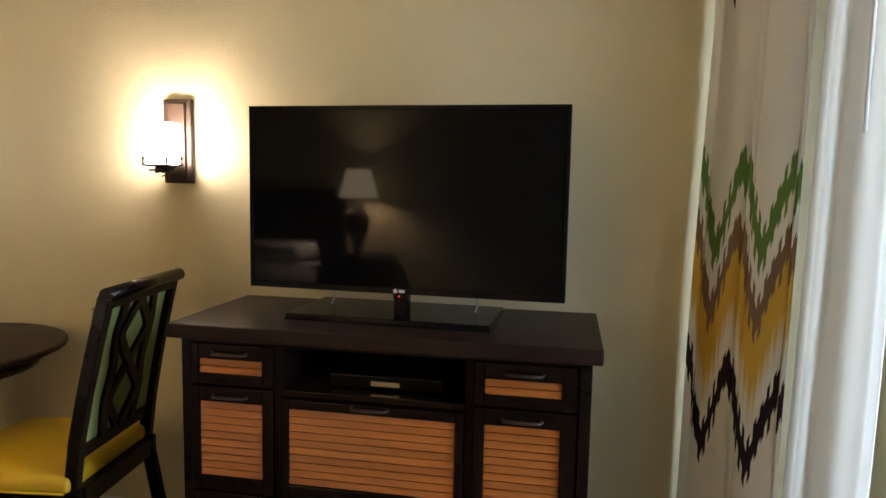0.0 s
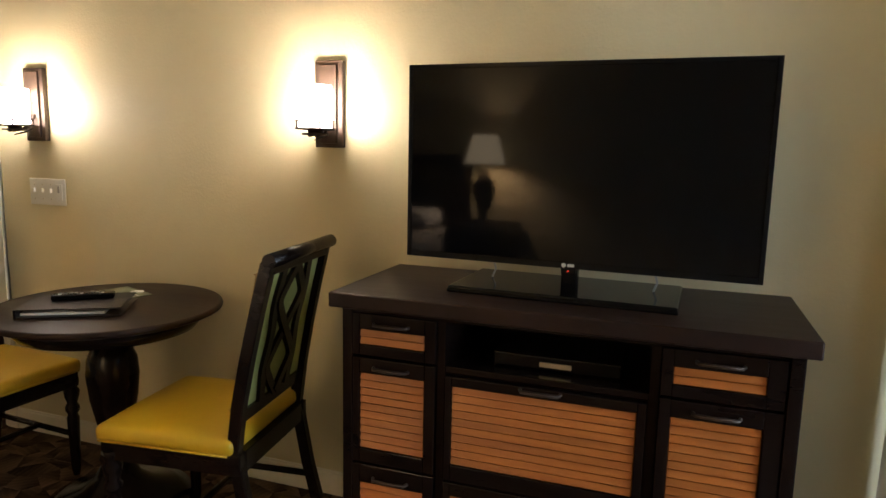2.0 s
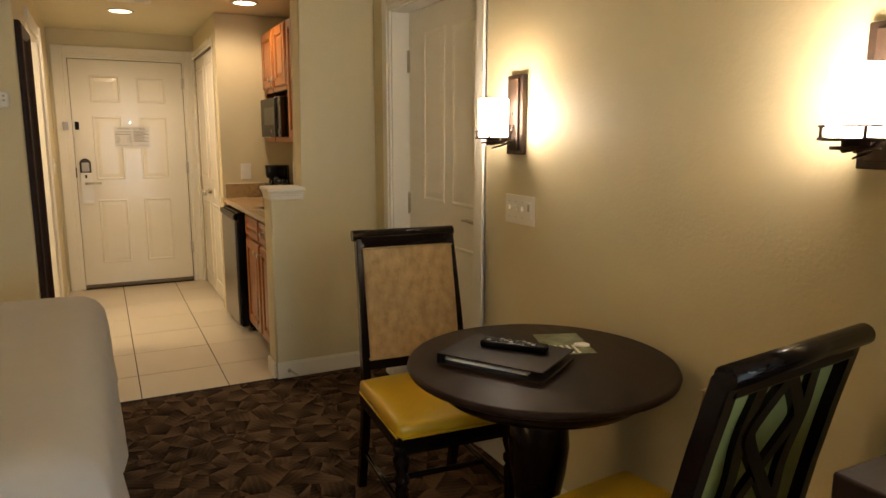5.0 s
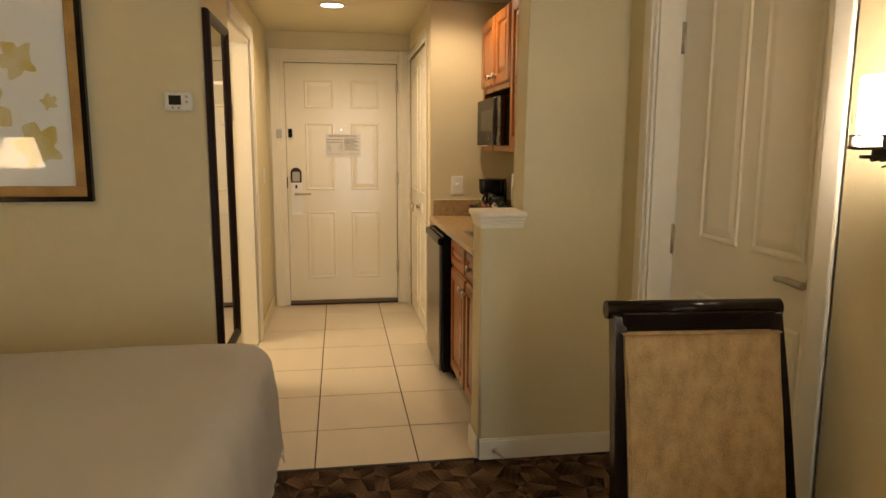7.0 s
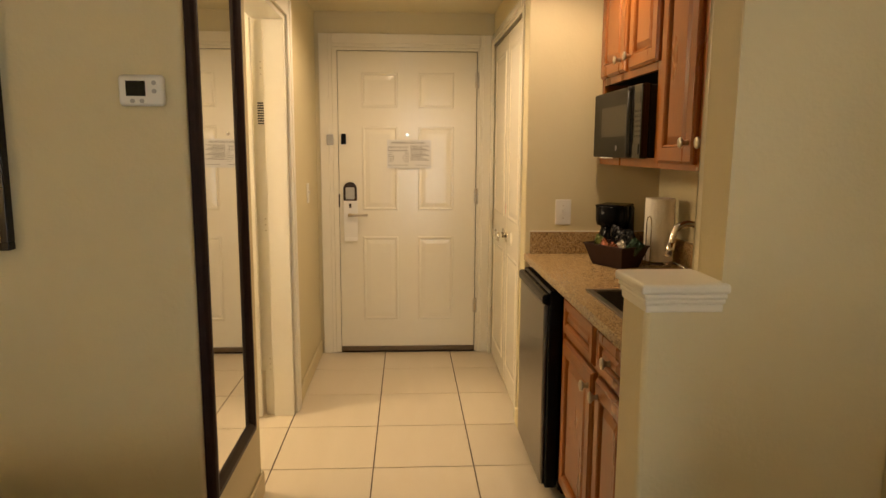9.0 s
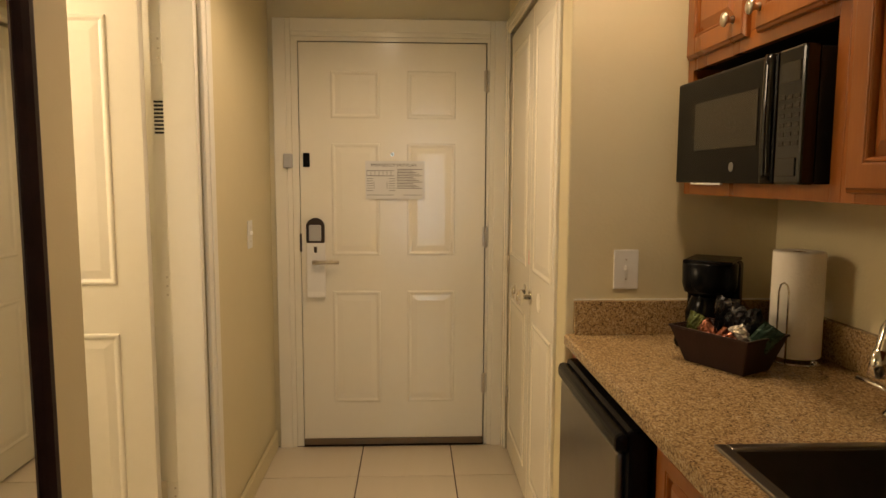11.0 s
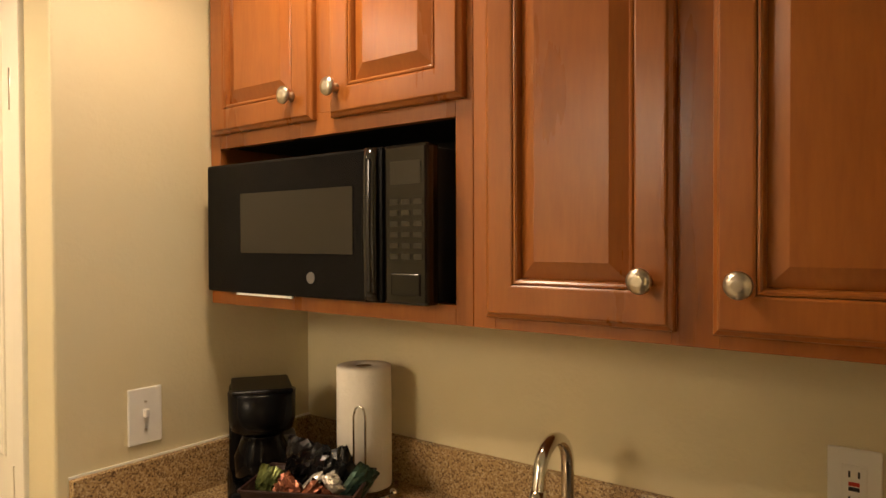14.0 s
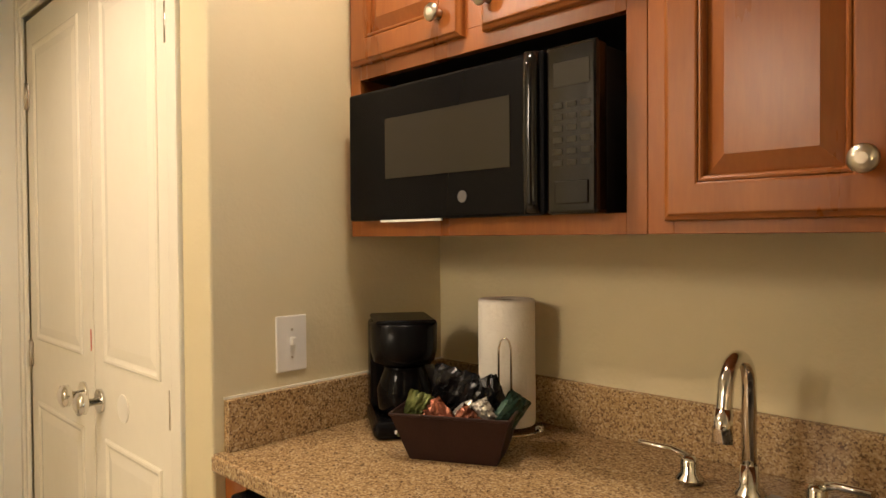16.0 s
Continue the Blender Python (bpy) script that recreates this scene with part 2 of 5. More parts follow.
wire(c, rp.outputs["Color"], bsdf(c).inputs["Base Color"])
bp = node(c, "ShaderNodeBump", Strength=0.6, Distance=0.004)
wire(c, tone, bp.inputs["Height"])
wire(c, bp.outputs[0], bsdf(c).inputs["Normal"])


# curtain cloth with jagged zigzag bands; u runs along the cloth, v is the height, both in metres
def cloth(name, base, bands, through_light=0.4):
    m = mat(name, base, 0.85, spec=0.2)
    uv = node(m, "ShaderNodeTexCoord")
    s = node(m, "ShaderNodeSeparateXYZ")
    wire(m, uv.outputs["UV"], s.inputs[0])
    weave = node(m, "ShaderNodeTexNoise", Scale=350.0, Detail=2)
    wire(m, uv.outputs["UV"], weave.inputs["Vector"])
    bp = node(m, "ShaderNodeBump", Strength=0.15, Distance=0.002)
    wire(m, weave.outputs["Fac"], bp.inputs["Height"])
    out = None
    if bands:
        tri = calc(m, "PINGPONG", s.outputs[0], 0.062)
        finger = calc(m, "DIVIDE", s.outputs[0], 0.0062)
        step = calc(m, "MULTIPLY", calc(m, "FLOOR", finger), 0.0062)
        tooth = calc(m, "MULTIPLY", calc(m, "GREATER_THAN", calc(m, "FRACT", calc(m, "MULTIPLY", finger, 0.5)), 0.5), 0.034)
        cb = node(m, "ShaderNodeCombineXYZ")
        wire(m, step, cb.inputs[0])
        jag = node(m, "ShaderNodeTexWhiteNoise")
        jag.noise_dimensions = "3D"
        wire(m, cb.outputs[0], jag.inputs["Vector"])
        w = calc(m, "ADD", s.outputs[1], calc(m, "MULTIPLY", tri, 3.9))
        w = calc(m, "ADD", w, calc(m, "MULTIPLY", calc(m, "SUBTRACT", jag.outputs["Value"], 0.5), 0.03))
        w = calc(m, "ADD", w, tooth)
        prev = None
        for lo, hi, soft, col in bands:
            rise = node(m, "ShaderNodeMapRange")
            rise.inputs[1].default_value, rise.inputs[2].default_value = lo - soft, lo + soft
            wire(m, w, rise.inputs[0])
            mask = calc(m, "MULTIPLY", rise.outputs[0], calc(m, "LESS_THAN", w, hi))
            mixc = node(m, "ShaderNodeMix")
            mixc.data_type = "RGBA"
            wire(m, mask, mixc.inputs[0])
            if prev is None:
                mixc.inputs[6].default_value = (*base, 1)
            else:
                wire(m, prev, mixc.inputs[6])
            mixc.inputs[7].default_value = (*col, 1)
            prev = mixc.outputs[2]
        wire(m, prev, bsdf(m).inputs["Base Color"])
        out = prev
    wire(m, bp.outputs[0], bsdf(m).inputs["Normal"])
    tr = node(m, "ShaderNodeBsdfTranslucent", Color=(*base, 1))
    if out:
        wire(m, out, tr.inputs[0])
    ms = node(m, "ShaderNodeMixShader", Fac=through_light)
    wire(m, bsdf(m).outputs[0], ms.inputs[1])
    wire(m, tr.outputs[0], ms.inputs[2])
    wire(m, ms.outputs[0], m.node_tree.nodes["Material Output"].inputs[0])
    return m


M["ikat"] = cloth("ikat_cloth", (0.80, 0.77, 0.71), [
    (0.785, 0.89, 0.004, (0.030, 0.017, 0.022)), (1.00, 1.21, 0.05, (0.66, 0.43, 0.07)), (1.185, 1.285, 0.004, (0.24, 0.155, 0.09)),
    (1.37, 1.475, 0.004, (0.14, 0.24, 0.06)), (2.12, 2.25, 0.004, (0.030, 0.017, 0.022))], 0.3)
M["lining"] = cloth("lining_cloth", (0.82, 0.80, 0.76), [], 0.6)
gl = M["glass"] = mat("window_glass", (0.9, 0.95, 0.95), 0.02)
bsdf(gl).inputs["Transmission Weight"].default_value = 1.0
gl2 = M["clear"] = mat("clear_glass", (0.95, 0.95, 0.93), 0.03)
bsdf(gl2).inputs["Transmission Weight"].default_value = 1.0

# ---- mesh helpers ----
def bm_new():
    return bmesh.new()


def box(bm, x0, x1, y0, y1, z0, z1, bev=0.0, seg=2):
    vs = bmesh.ops.create_cube(bm, size=1)["verts"]
    for v in vs:
        v.co = Vector(((x0 + x1) / 2 + v.co.x * (x1 - x0), (y0 + y1) / 2 + v.co.y * (y1 - y0), (z0 + z1) / 2 + v.co.z * (z1 - z0)))
    if bev:
        es = list({e for v in vs for e in v.link_edges})
        bmesh.ops.bevel(bm, geom=es, offset=bev, segments=seg, affect="EDGES", profile=0.5)
    return bm


def edged(bm, x0, x1, y0, y1, z0, z1, corners, bev=0.012):
    """A box of which only the upright edges at the given (x, y) corners are rounded."""
    vs = bmesh.ops.create_cube(bm, size=1)["verts"]
    for v in vs:
        v.co = Vector(((x0 + x1) / 2 + v.co.x * (x1 - x0), (y0 + y1) / 2 + v.co.y * (y1 - y0), (z0 + z1) / 2 + v.co.z * (z1 - z0)))
    es = [e for e in {e for v in vs for e in v.link_edges} if abs(e.verts[0].co.z - e.verts[1].co.z) > 0.01
          and any(abs(e.verts[0].co.x - cx) + abs(e.verts[0].co.y - cy) < 1e-4 for cx, cy in corners)]
    bmesh.ops.bevel(bm, geom=es, offset=bev, segments=4, affect="EDGES", profile=0.5)
    return bm


def tube(bm, pts, r, seg=12, caps=True):
    """A round rod along pts; r may be a list of radii."""
    pts = [Vector(p) for p in pts]
    rs = r if isinstance(r, (list, tuple)) else [r] * len(pts)
    rings, side = [], None
    for k, p in enumerate(pts):
        d = (pts[min(k + 1, len(pts) - 1)] - pts[max(k - 1, 0)]).normalized()
        if side is None:
            side = d.orthogonal().normalized()
        side = (side - d * side.dot(d)).normalized()
        up = d.cross(side)
        rings.append([bm.verts.new(p + (side * math.cos(a) + up * math.sin(a)) * rs[k]) for a in [2 * math.pi * j / seg for j in range(seg)]])
    for a, b in zip(rings, rings[1:]):
        for j in range(seg):
            bm.faces.new((a[j], a[(j + 1) % seg], b[(j + 1) % seg], b[j])).smooth = True
    if caps:
        bm.faces.new(rings[0][::-1])
        bm.faces.new(rings[-1])
    return bm


def lathe(bm, profile, cx=0, cy=0, seg=32, cap=True):
    """Turned shape: profile of (radius, z) from the bottom up."""
    rings = [[bm.verts.new((cx + r * math.cos(2 * math.pi * j / seg), cy + r * math.sin(2 * math.pi * j / seg), z)) for j in range(seg)] for r, z in profile]
    for a, b in zip(rings, rings[1:]):
        for j in range(seg):
            bm.faces.new((a[j], a[(j + 1) % seg], b[(j + 1) % seg], b[j])).smooth = True
    if cap:
        bm.faces.new(rings[0][::-1])
        bm.faces.new(rings[-1])
    return bm


def ring_frame(bm, x0, x1, z0, z1, w, yb, yf, profile):
    """A mitred frame in one piece: profile of (share of the width from outside in, share of the depth from yb to yf)."""
    loops = []
    for s, d in profile:
        y = yb + (yf - yb) * d
        loops.append([bm.verts.new((x, y, z)) for x, z in ((x0 + w * s, z0 + w * s), (x1 - w * s, z0 + w * s), (x1 - w * s, z1 - w * s), (x0 + w * s, z1 - w * s))])
    for a, b in zip(loops, loops[1:] + loops[:1]):
        for k in range(4):
            bm.faces.new((a[k], a[(k + 1) % 4], b[(k + 1) % 4], b[k]))
    return bm


def base_of(ob):
    while ob.parent:
        ob = ob.parent
    return ob.location.copy()


def finish(name, bm, material):
    bmesh.ops.recalc_face_normals(bm, faces=bm.faces)
    me = bpy.data.meshes.new(name)
    bm.to_mesh(me)
    bm.free()
    me.materials.append(material)
    return me


def part(name, bm, material, parent, label=""):
    bmesh.ops.translate(bm, verts=bm.verts, vec=-base_of(parent))
    ob = new(name, finish(name, bm, material))
    ob.parent = parent
    return tagged(ob, label)


def thing(name, at, label, category, group=""):
    ob = new(name)
    ob.location = at
    return tagged(ob, label, category, group)


def solid(name, bm, material, label, category, group="", kind=""):
    return tagged(new(name, finish(name, bm, material)), label, category, group, kind)


def structure(name, bm, material, label):
    return solid(name, bm, material, label, name.split("_")[0], kind="structure")


def text(name, body, size, m, material, parent, label=""):
    """Lettering of the built-in font, turned into a mesh at pose m (relative to the parent's base)."""
    cu = bpy.data.curves.new(name, "FONT")
    cu.body, cu.size, cu.align_x, cu.extrude = body, size, "CENTER", 0.0004
    tmp = bpy.data.objects.new(name, cu)
    scene.collection.objects.link(tmp)
    bpy.context.view_layer.update()
    me = bpy.data.meshes.new_from_object(tmp.evaluated_get(bpy.context.evaluated_depsgraph_get()))
    bpy.data.objects.remove(tmp)
    me.transform(Matrix.Translation(-base_of(parent)) @ m)
    me.materials.clear()
    me.materials.append(material)
    ob = new(name, me)
    ob.parent = parent
    return tagged(ob, label)


# ---- structure ----
YN, YS, XE, XH, XD = 2.975, -1.0, 0.12, -5.46, -5.07   # north wall, south wall, window wall, wall by the hall, divider face
CEIL, HALLC, XENT = 2.6, 2.29, -8.13

structure("floor_carpet", box(bm_new(), XD, XE + 0.2, YS - 0.1, 3.2, -0.06, 0.0), M["carpet"], "dark brown carpet with a striped shard pattern")
structure("floor_carpet_corner", box(bm_new(), XH - 0.1, XD, YS - 0.1, 1.19, -0.06, 0.0), M["carpet"], "dark brown carpet beside the bed")
hall_floor = structure("floor_hall", box(bm_new(), -8.4, XD - 0.006, -0.9, 3.2, -0.07, -0.004), M["grout"], "dark grout bed under the hall tiles")
structure("trim_carpet_edge", box(bm_new(), XD - 0.012, XD + 0.004, 1.19, 2.35, -0.03, 0.004, 0.002), M["blackmatte"], "dark metal strip between tiles and carpet")

bm = bm_new()
box(bm, -3.80 + 0.0, XE + 0.15, YN, YN + 0.15, 0, CEIL)
box(bm, -5.30, -4.832, YN, YN + 0.15, 0, CEIL)
box(bm, -4.81, -3.80, YN, YN + 0.15, 2.06, CEIL)
structure("wall_north", bm, M["wall"], "pale yellow-green painted wall behind the television")
structure("wall_south", box(bm_new(), -5.6, XE + 0.15, YS - 0.15, YS, 0, CEIL), M["wall"], "pale yellow-green painted wall behind the bed")
bm = bm_new()
box(bm, XE, XE + 0.15, 2.5, YN, 0, CEIL)
box(bm, XE, XE + 0.15, YS, 1.4, 0, CEIL)
box(bm, XE, XE + 0.15, 1.4, 2.5, 2.15, CEIL)
structure("wall_east", bm, M["wall"], "painted wall around the balcony door")
# wall beside the hall: a thick corner with a rounded edge
bm = bm_new()
edged(bm, XH - 0.12, XH, YS, 1.19, 0, CEIL, [(XH, 1.19)])
edged(bm, -6.20, XH - 0.12, 1.07, 1.19, 0, CEIL, [(-6.20, 1.19)])
structure("wall_west", bm, M["wall"], "pale yellow-green wall with the thermostat and picture")
bm = bm_new()
box(bm, XENT, -7.03, 1.07, 1.19, 0, HALLC)
box(bm, -7.03, -6.20, 1.07, 1.19, 2.05, HALLC)
structure("wall_hall_left", bm, M["wall"], "painted hall wall beside the bathroom doorway")
bm = bm_new()
box(bm, XENT - 0.15, XENT, 0.9, 1.30, 0, HALLC)
box(bm, XENT - 0.15, XENT, 2.29, 3.2, 0, HALLC)
box(bm, XENT - 0.15, XENT, 1.30, 2.29, 2.075, HALLC)
structure("wall_entry", bm, M["wall"], "painted wall around the entrance door")
bm = bm_new()
box(bm, -6.93, -6.76, 2.36, YN + 0.15, 0, HALLC, 0.006)
box(bm, XENT, -6.93, 2.37, 2.47, 2.09, HALLC)
box(bm, XENT, -8.075, 2.37, 2.47, 0, 2.09)
box(bm, XENT, -6.93, 2.95, 3.05, 0, HALLC)
structure("wall_closet", bm, M["wall"], "painted wall between closet and kitchenette")
structure("wall_kitchen", box(bm_new(), -6.76, -5.25, 3.01, 3.13, 0, HALLC), M["wall"], "painted wall behind the kitchenette counter")
bm = bm_new()
prof = ((2.35, 0), (YN - 0.001, 0), (YN - 0.001, CEIL), (2.54, CEIL), (2.54, 1.03), (2.35, 1.03))
fa_ = [bm.verts.new((XD, y, z)) for y, z in prof]
fb_ = [bm.verts.new((XD - 0.17, y, z)) for y, z in prof]
bm.faces.new(fa_)
bm.faces.new(fb_[::-1])
for k in range(6):
    bm.faces.new((fb_[k], fb_[(k + 1) % 6], fa_[(k + 1) % 6], fa_[k]))
bmesh.ops.bevel(bm, geom=[e for e in bm.edges if abs(e.verts[0].co.z - e.verts[1].co.z) > 0.5 and e.verts[0].co.y < 2.6], offset=0.012, segments=4, affect="EDGES", profile=0.5)
for f in bm.faces:
    f.smooth = f.calc_area() < 0.05
structure("wall_divider", bm, M["wall"], "painted divider between living room and kitchenette with a low end")
bm = bm_new()
box(bm, -5.72, -5.585, -0.9, 1.04, 0, HALLC)
box(bm, -7.9, -5.6, -1.05, -0.9, 0, HALLC)
box(bm, -7.9, -7.75, -0.9, 1.07, 0, HALLC)
structure("wall_bathroom", bm, M["trim"], "plain light bathroom walls")
structure("ceiling_living", box(bm_new(), XH - 0.2, XE + 0.2, YS - 0.2, YN + 0.2, CEIL, CEIL + 0.1), M["ceiling"], "plain painted ceiling of the living room")
structure("ceiling_hall", box(bm_new(), -8.35, -5.10, -1.05, 3.2, HALLC, CEIL), M["ceiling"], "lower plain painted ceiling over hall and kitchenette")

# baseboards
def baseboard(name, x0, x1, y0, y1, material=None):
    bm = box(bm_new(), x0, x1, y0, y1, 0, 0.088, 0.004)
    box(bm, x0 + (0.003 if x1 - x0 < 0.05 else 0), x1 - (0.003 if x1 - x0 < 0.05 else 0), y0 + (0.003 if y1 - y0 < 0.05 else 0), y1 - (0.003 if y1 - y0 < 0.05 else 0), 0.086, 0.098, 0.003)
    return structure(name, bm, material or M["trim"], "white painted baseboard along the wall")


baseboard("baseboard_north", -3.795, XE, YN - 0.014, YN - 0.001)
baseboard("baseboard_divider", XD + 0.001, XD + 0.014, 2.352, YN)
baseboard("baseboard_divider_end", XD - 0.168, XD - 0.002, 2.336, 2.349)
baseboard("baseboard_west", XH + 0.001, XH + 0.014, YS, 1.19)
baseboard("baseboard_mirror_wall", -6.195, XH, 1.191, 1.204, M["wall"])
baseboard("baseboard_hall", XENT + 0.02, -7.16, 1.191, 1.204, M["wall"])
baseboard("baseboard_closet", -6.85, -6.757, 2.347, 2.359, M["wall"])
baseboard("baseboard_south", -5.4, XE, YS + 0.001, YS + 0.014)

# cap on the low end of the divider, stepped moulding
bm = bm_new()
box(bm, XD - 0.175, XD + 0.005, 2.348, 2.535, 1.03, 1.05, 0.004)
box(bm, XD - 0.181, XD + 0.010, 2.344, 2.539, 1.05, 1.062, 0.005)
box(bm, XD - 0.185, XD + 0.014, 2.341, 2.541, 1.062, 1.075, 0.005)
box(bm, XD - 0.193, XD + 0.020, 2.333, 2.546, 1.075, 1.10, 0.008)
structure("trim_divider_cap", bm, M["trim"], "white moulded cap on the low wall end")


# ---- doors ----
def casing(bm, a0, a1, top, face, out, w=0.085, axis="y", z0=0.0):
    """Door casing round an opening from a0 to a1; face is the wall's plane, out the way it stands proud."""
    def bar(p0, p1, q0, q1, d, bev):
        lo, hi = sorted((face, face + out * d))
        if axis == "y":
            box(bm, lo, hi, p0, p1, q0, q1, bev)
        else:
            box(bm, p0, p1, lo, hi, q0, q1, bev)
    for d, e in ((0.014, 0.0), (0.021, 0.022), ):
        bar(a0 - w + e * 0, a0 - e, z0, top + w, d, 0.004)
        bar(a1 + e, a1 + w, z0, top + w, d, 0.004)
        bar(a0 - e * 0, a1, top + e, top + w, d, 0.004)
    return bm


def panel_door(name, width, height, panels, material, label, category="door", thick=0.04, group=""):
    """A slab from x=0 to width, front face towards -y at y=0; panels (x0, x1, z0, z1) are raised fields in moulded frames."""
    root = thing(name, (0, 0, 0), label, category, group)
    tagged(root, kind="structure")
    part("slab", box(bm_new(), 0, width, 0, thick, 0, height, 0.002), material, root)
    for x0, x1, z0, z1 in panels:
        w = min(0.05, (x1 - x0) * 0.22)
        bm = ring_frame(bm_new(), x0, x1, z0, z1, w, 0.002, -0.0055, ((0, 0), (0.04, 0.7), (0.12, 1.0), (0.24, 1.0), (0.36, 0.55), (0.48, 0.28), (0.6, 0.28), (1.0, 0.8)))
        inner = [v for v in bm.verts if abs(v.co.y + 0.004) < 1e-6]
        bm.faces.new(sorted(inner, key=lambda v: math.atan2(v.co.z - (z0 + z1) / 2, v.co.x - (x0 + x1) / 2)))
        part("panel", bm, material, root)
    return root


def hinge(root, x, y, z, h=0.1):
    bm = box(bm_new(), x - 0.014, x + 0.014, y - 0.004, y, z - h / 2, z + h / 2, 0.002)
    tube(bm, [(x, y - 0.006, z - h / 2 - 0.004), (x, y - 0.006, z + h / 2 + 0.004)], 0.006, 8)
    return part("hinge", bm, M["nickel"], root, "satin nickel hinge")


structure("trim_entry_casing", casing(bm_new(), 1.30, 2.275, 2.065, XENT, 1), M["door"], "cream door casing round the entrance door")
W6 = 0.92
six = [(0.155, 0.395, 1.66, 1.89), (0.53, 0.77, 1.66, 1.89), (0.155, 0.395, 0.98, 1.54), (0.53, 0.77, 0.98, 1.54), (0.155, 0.395, 0.22, 0.80), (0.53, 0.77, 0.22, 0.80)]
# local x runs towards +y in the world, front towards +x
entry = panel_door("door_entry", W6, 2.025, six, M["door"], "closed cream six-panel entrance door with notices")
FR = lambda y, z: (y - 1.336, z - 0.015)
for zz in (1.86, 1.09, 0.33):
    hinge(entry, W6 + 0.004, 0, zz - 0.015, 0.1)
x, z = FR(1.409, 1.12)
bm = box(bm_new(), x - 0.045, x + 0.045, -0.022, 0, z - 0.06, z + 0.02, 0.006)
tube(bm, [(x, -0.022, z + 0.02), (x, 0.0, z + 0.02)], 0.045, 24)
part("lock_housing", bm, M["bronze"], entry, "dark arched card lock housing")
bm = box(bm_new(), x - 0.03, x + 0.03, -0.027, -0.02, z - 0.05, z + 0.03, 0.006)
part("lock_cover", bm, M["greyplastic"], entry, "grey lock cover")
x, z = FR(1.409, 0.966)
bm = tube(bm_new(), [(x, 0, z), (x, -0.012, z)], 0.03, 24)
tube(bm, [(x, -0.01, z), (x, -0.05, z)], 0.011, 16)
tube(bm, [(x - 0.012, -0.05, z), (x + 0.03, -0.053, z), (x + 0.12, -0.05, z)], [0.011, 0.010, 0.009], 12)
part("door_handle", bm, M["nickel"], entry, "satin nickel lever handle")
bm = tube(bm_new(), [(x, -0.006, z + 0.06), (x, -0.018, z + 0.05), (x, -0.022, z + 0.075)], 0.008, 10)
part("thumb_turn", bm, M["bronze"], entry)
bm = tube(bm_new(), [(0.457, -0.006, 1.485), (0.457, 0.0, 1.485)], 0.010, 16)
part("peephole", bm, M["chrome"], entry, "small chrome peephole")
part("weather_strip", box(bm_new(), 0.0, W6, -0.018, 0.0, 0.0, 0.03, 0.003), M["brass"], entry, "dark metal sweep along the bottom edge")
bm = box(bm_new(), 0.018, 0.05, -0.016, 0, 1.42, 1.49, 0.003)
part("latch_plate", bm, M["black"], entry, "small black latch plate")
part("strike_edge", box(bm_new(), -0.006, 0.004, -0.003, 0.01, 1.0, 1.09, 0.001), M["bronze"], entry)
entry.matrix_basis = pose(XENT + 0.005, 1.336, 0.015, 0, 0, 90)
# unseen dark sheet, added to keep sky light out of the door gaps
structure("wall_corridor", box(bm_new(), XENT - 0.25, XENT - 0.155, 0.9, 2.7, -0.07, HALLC), M["blackmatte"], "added dark backing outside the entrance door that blocks sky light")
bm = bm_new()
box(bm, XENT - 0.15, XENT - 0.001, 1.30, 1.332, 0, 2.075)
box(bm, XENT - 0.15, XENT - 0.001, 2.262, 2.29, 0, 2.075)
box(bm, XENT - 0.15, XENT - 0.001, 1.332, 2.262, 2.046, 2.075)
structure("trim_entry_jamb", bm, M["door"], "cream lining of the entrance doorway")
lt = solid("door_latch", box(bm_new(), XENT + 0.02, XENT + 0.047, 1.262, 1.305, 1.43, 1.50, 0.005), M["greyplastic"], "grey swing latch body fixed on the casing", "latch")

# notice on the entry door
XN = XENT + 0.0145
M["notice"] = mat("grey_white_paper", (0.68, 0.68, 0.66), 0.7)
notice = thing("exit_notice", (XN, 1.806, 1.28), "white paper emergency exit plan on the entrance door", "notice")
part("sheet", box(bm_new(), XN, XN + 0.0015, 1.659, 1.953, 1.278, 1.467), M["notice"], notice)
text("heading", "EMERGENCY EXIT PLAN", 0.021, Matrix.Translation((XN + 0.002, 1.80, 1.440)) @ pose(0, 0, 0, 90, 0, 90), M["ink"], notice, "dark capital heading")
bm = bm_new()
for k in range(13):
    box(bm, XN + 0.0015, XN + 0.0022, 1.815, 1.94 - 0.015 * ((k * 7) % 4), 1.425 - k * 0.0078, 1.4275 - k * 0.0078)
part("text_bars", bm, M["ink"], notice)
bm = bm_new()
for k in range(7):
    box(bm, XN + 0.0015, XN + 0.0022, 1.665 + k * 0.02, 1.667 + k * 0.02, 1.395, 1.42)
box(bm, XN + 0.0015, XN + 0.0022, 1.665, 1.80, 1.418, 1.4205)
box(bm, XN + 0.0015, XN + 0.0022, 1.665, 1.80, 1.393, 1.3955)
for k in range(6):
    box(bm, XN + 0.0015, XN + 0.0022, 1.665, 1.695, 1.38 - k * 0.012, 1.382 - k * 0.012)
    box(bm, XN + 0.0015, XN + 0.0022, 1.775, 1.805, 1.38 - k * 0.012, 1.382 - k * 0.012)
for yy in (1.70, 1.765):
    box(bm, XN + 0.0015, XN + 0.0022, yy, yy + 0.002, 1.33, 1.365)
box(bm, XN + 0.0015, XN + 0.0022, 1.665, 1.80, 1.298, 1.3)
box(bm, XN + 0.0015, XN + 0.0022, 1.85, 1.94, 1.298, 1.3)
part("plan_lines", bm, M["ink"], notice)
hanger = thing("door_hanger", (XN, 1.41, 0.79), "pale plastic door hanger on the lever handle", "door hanger")
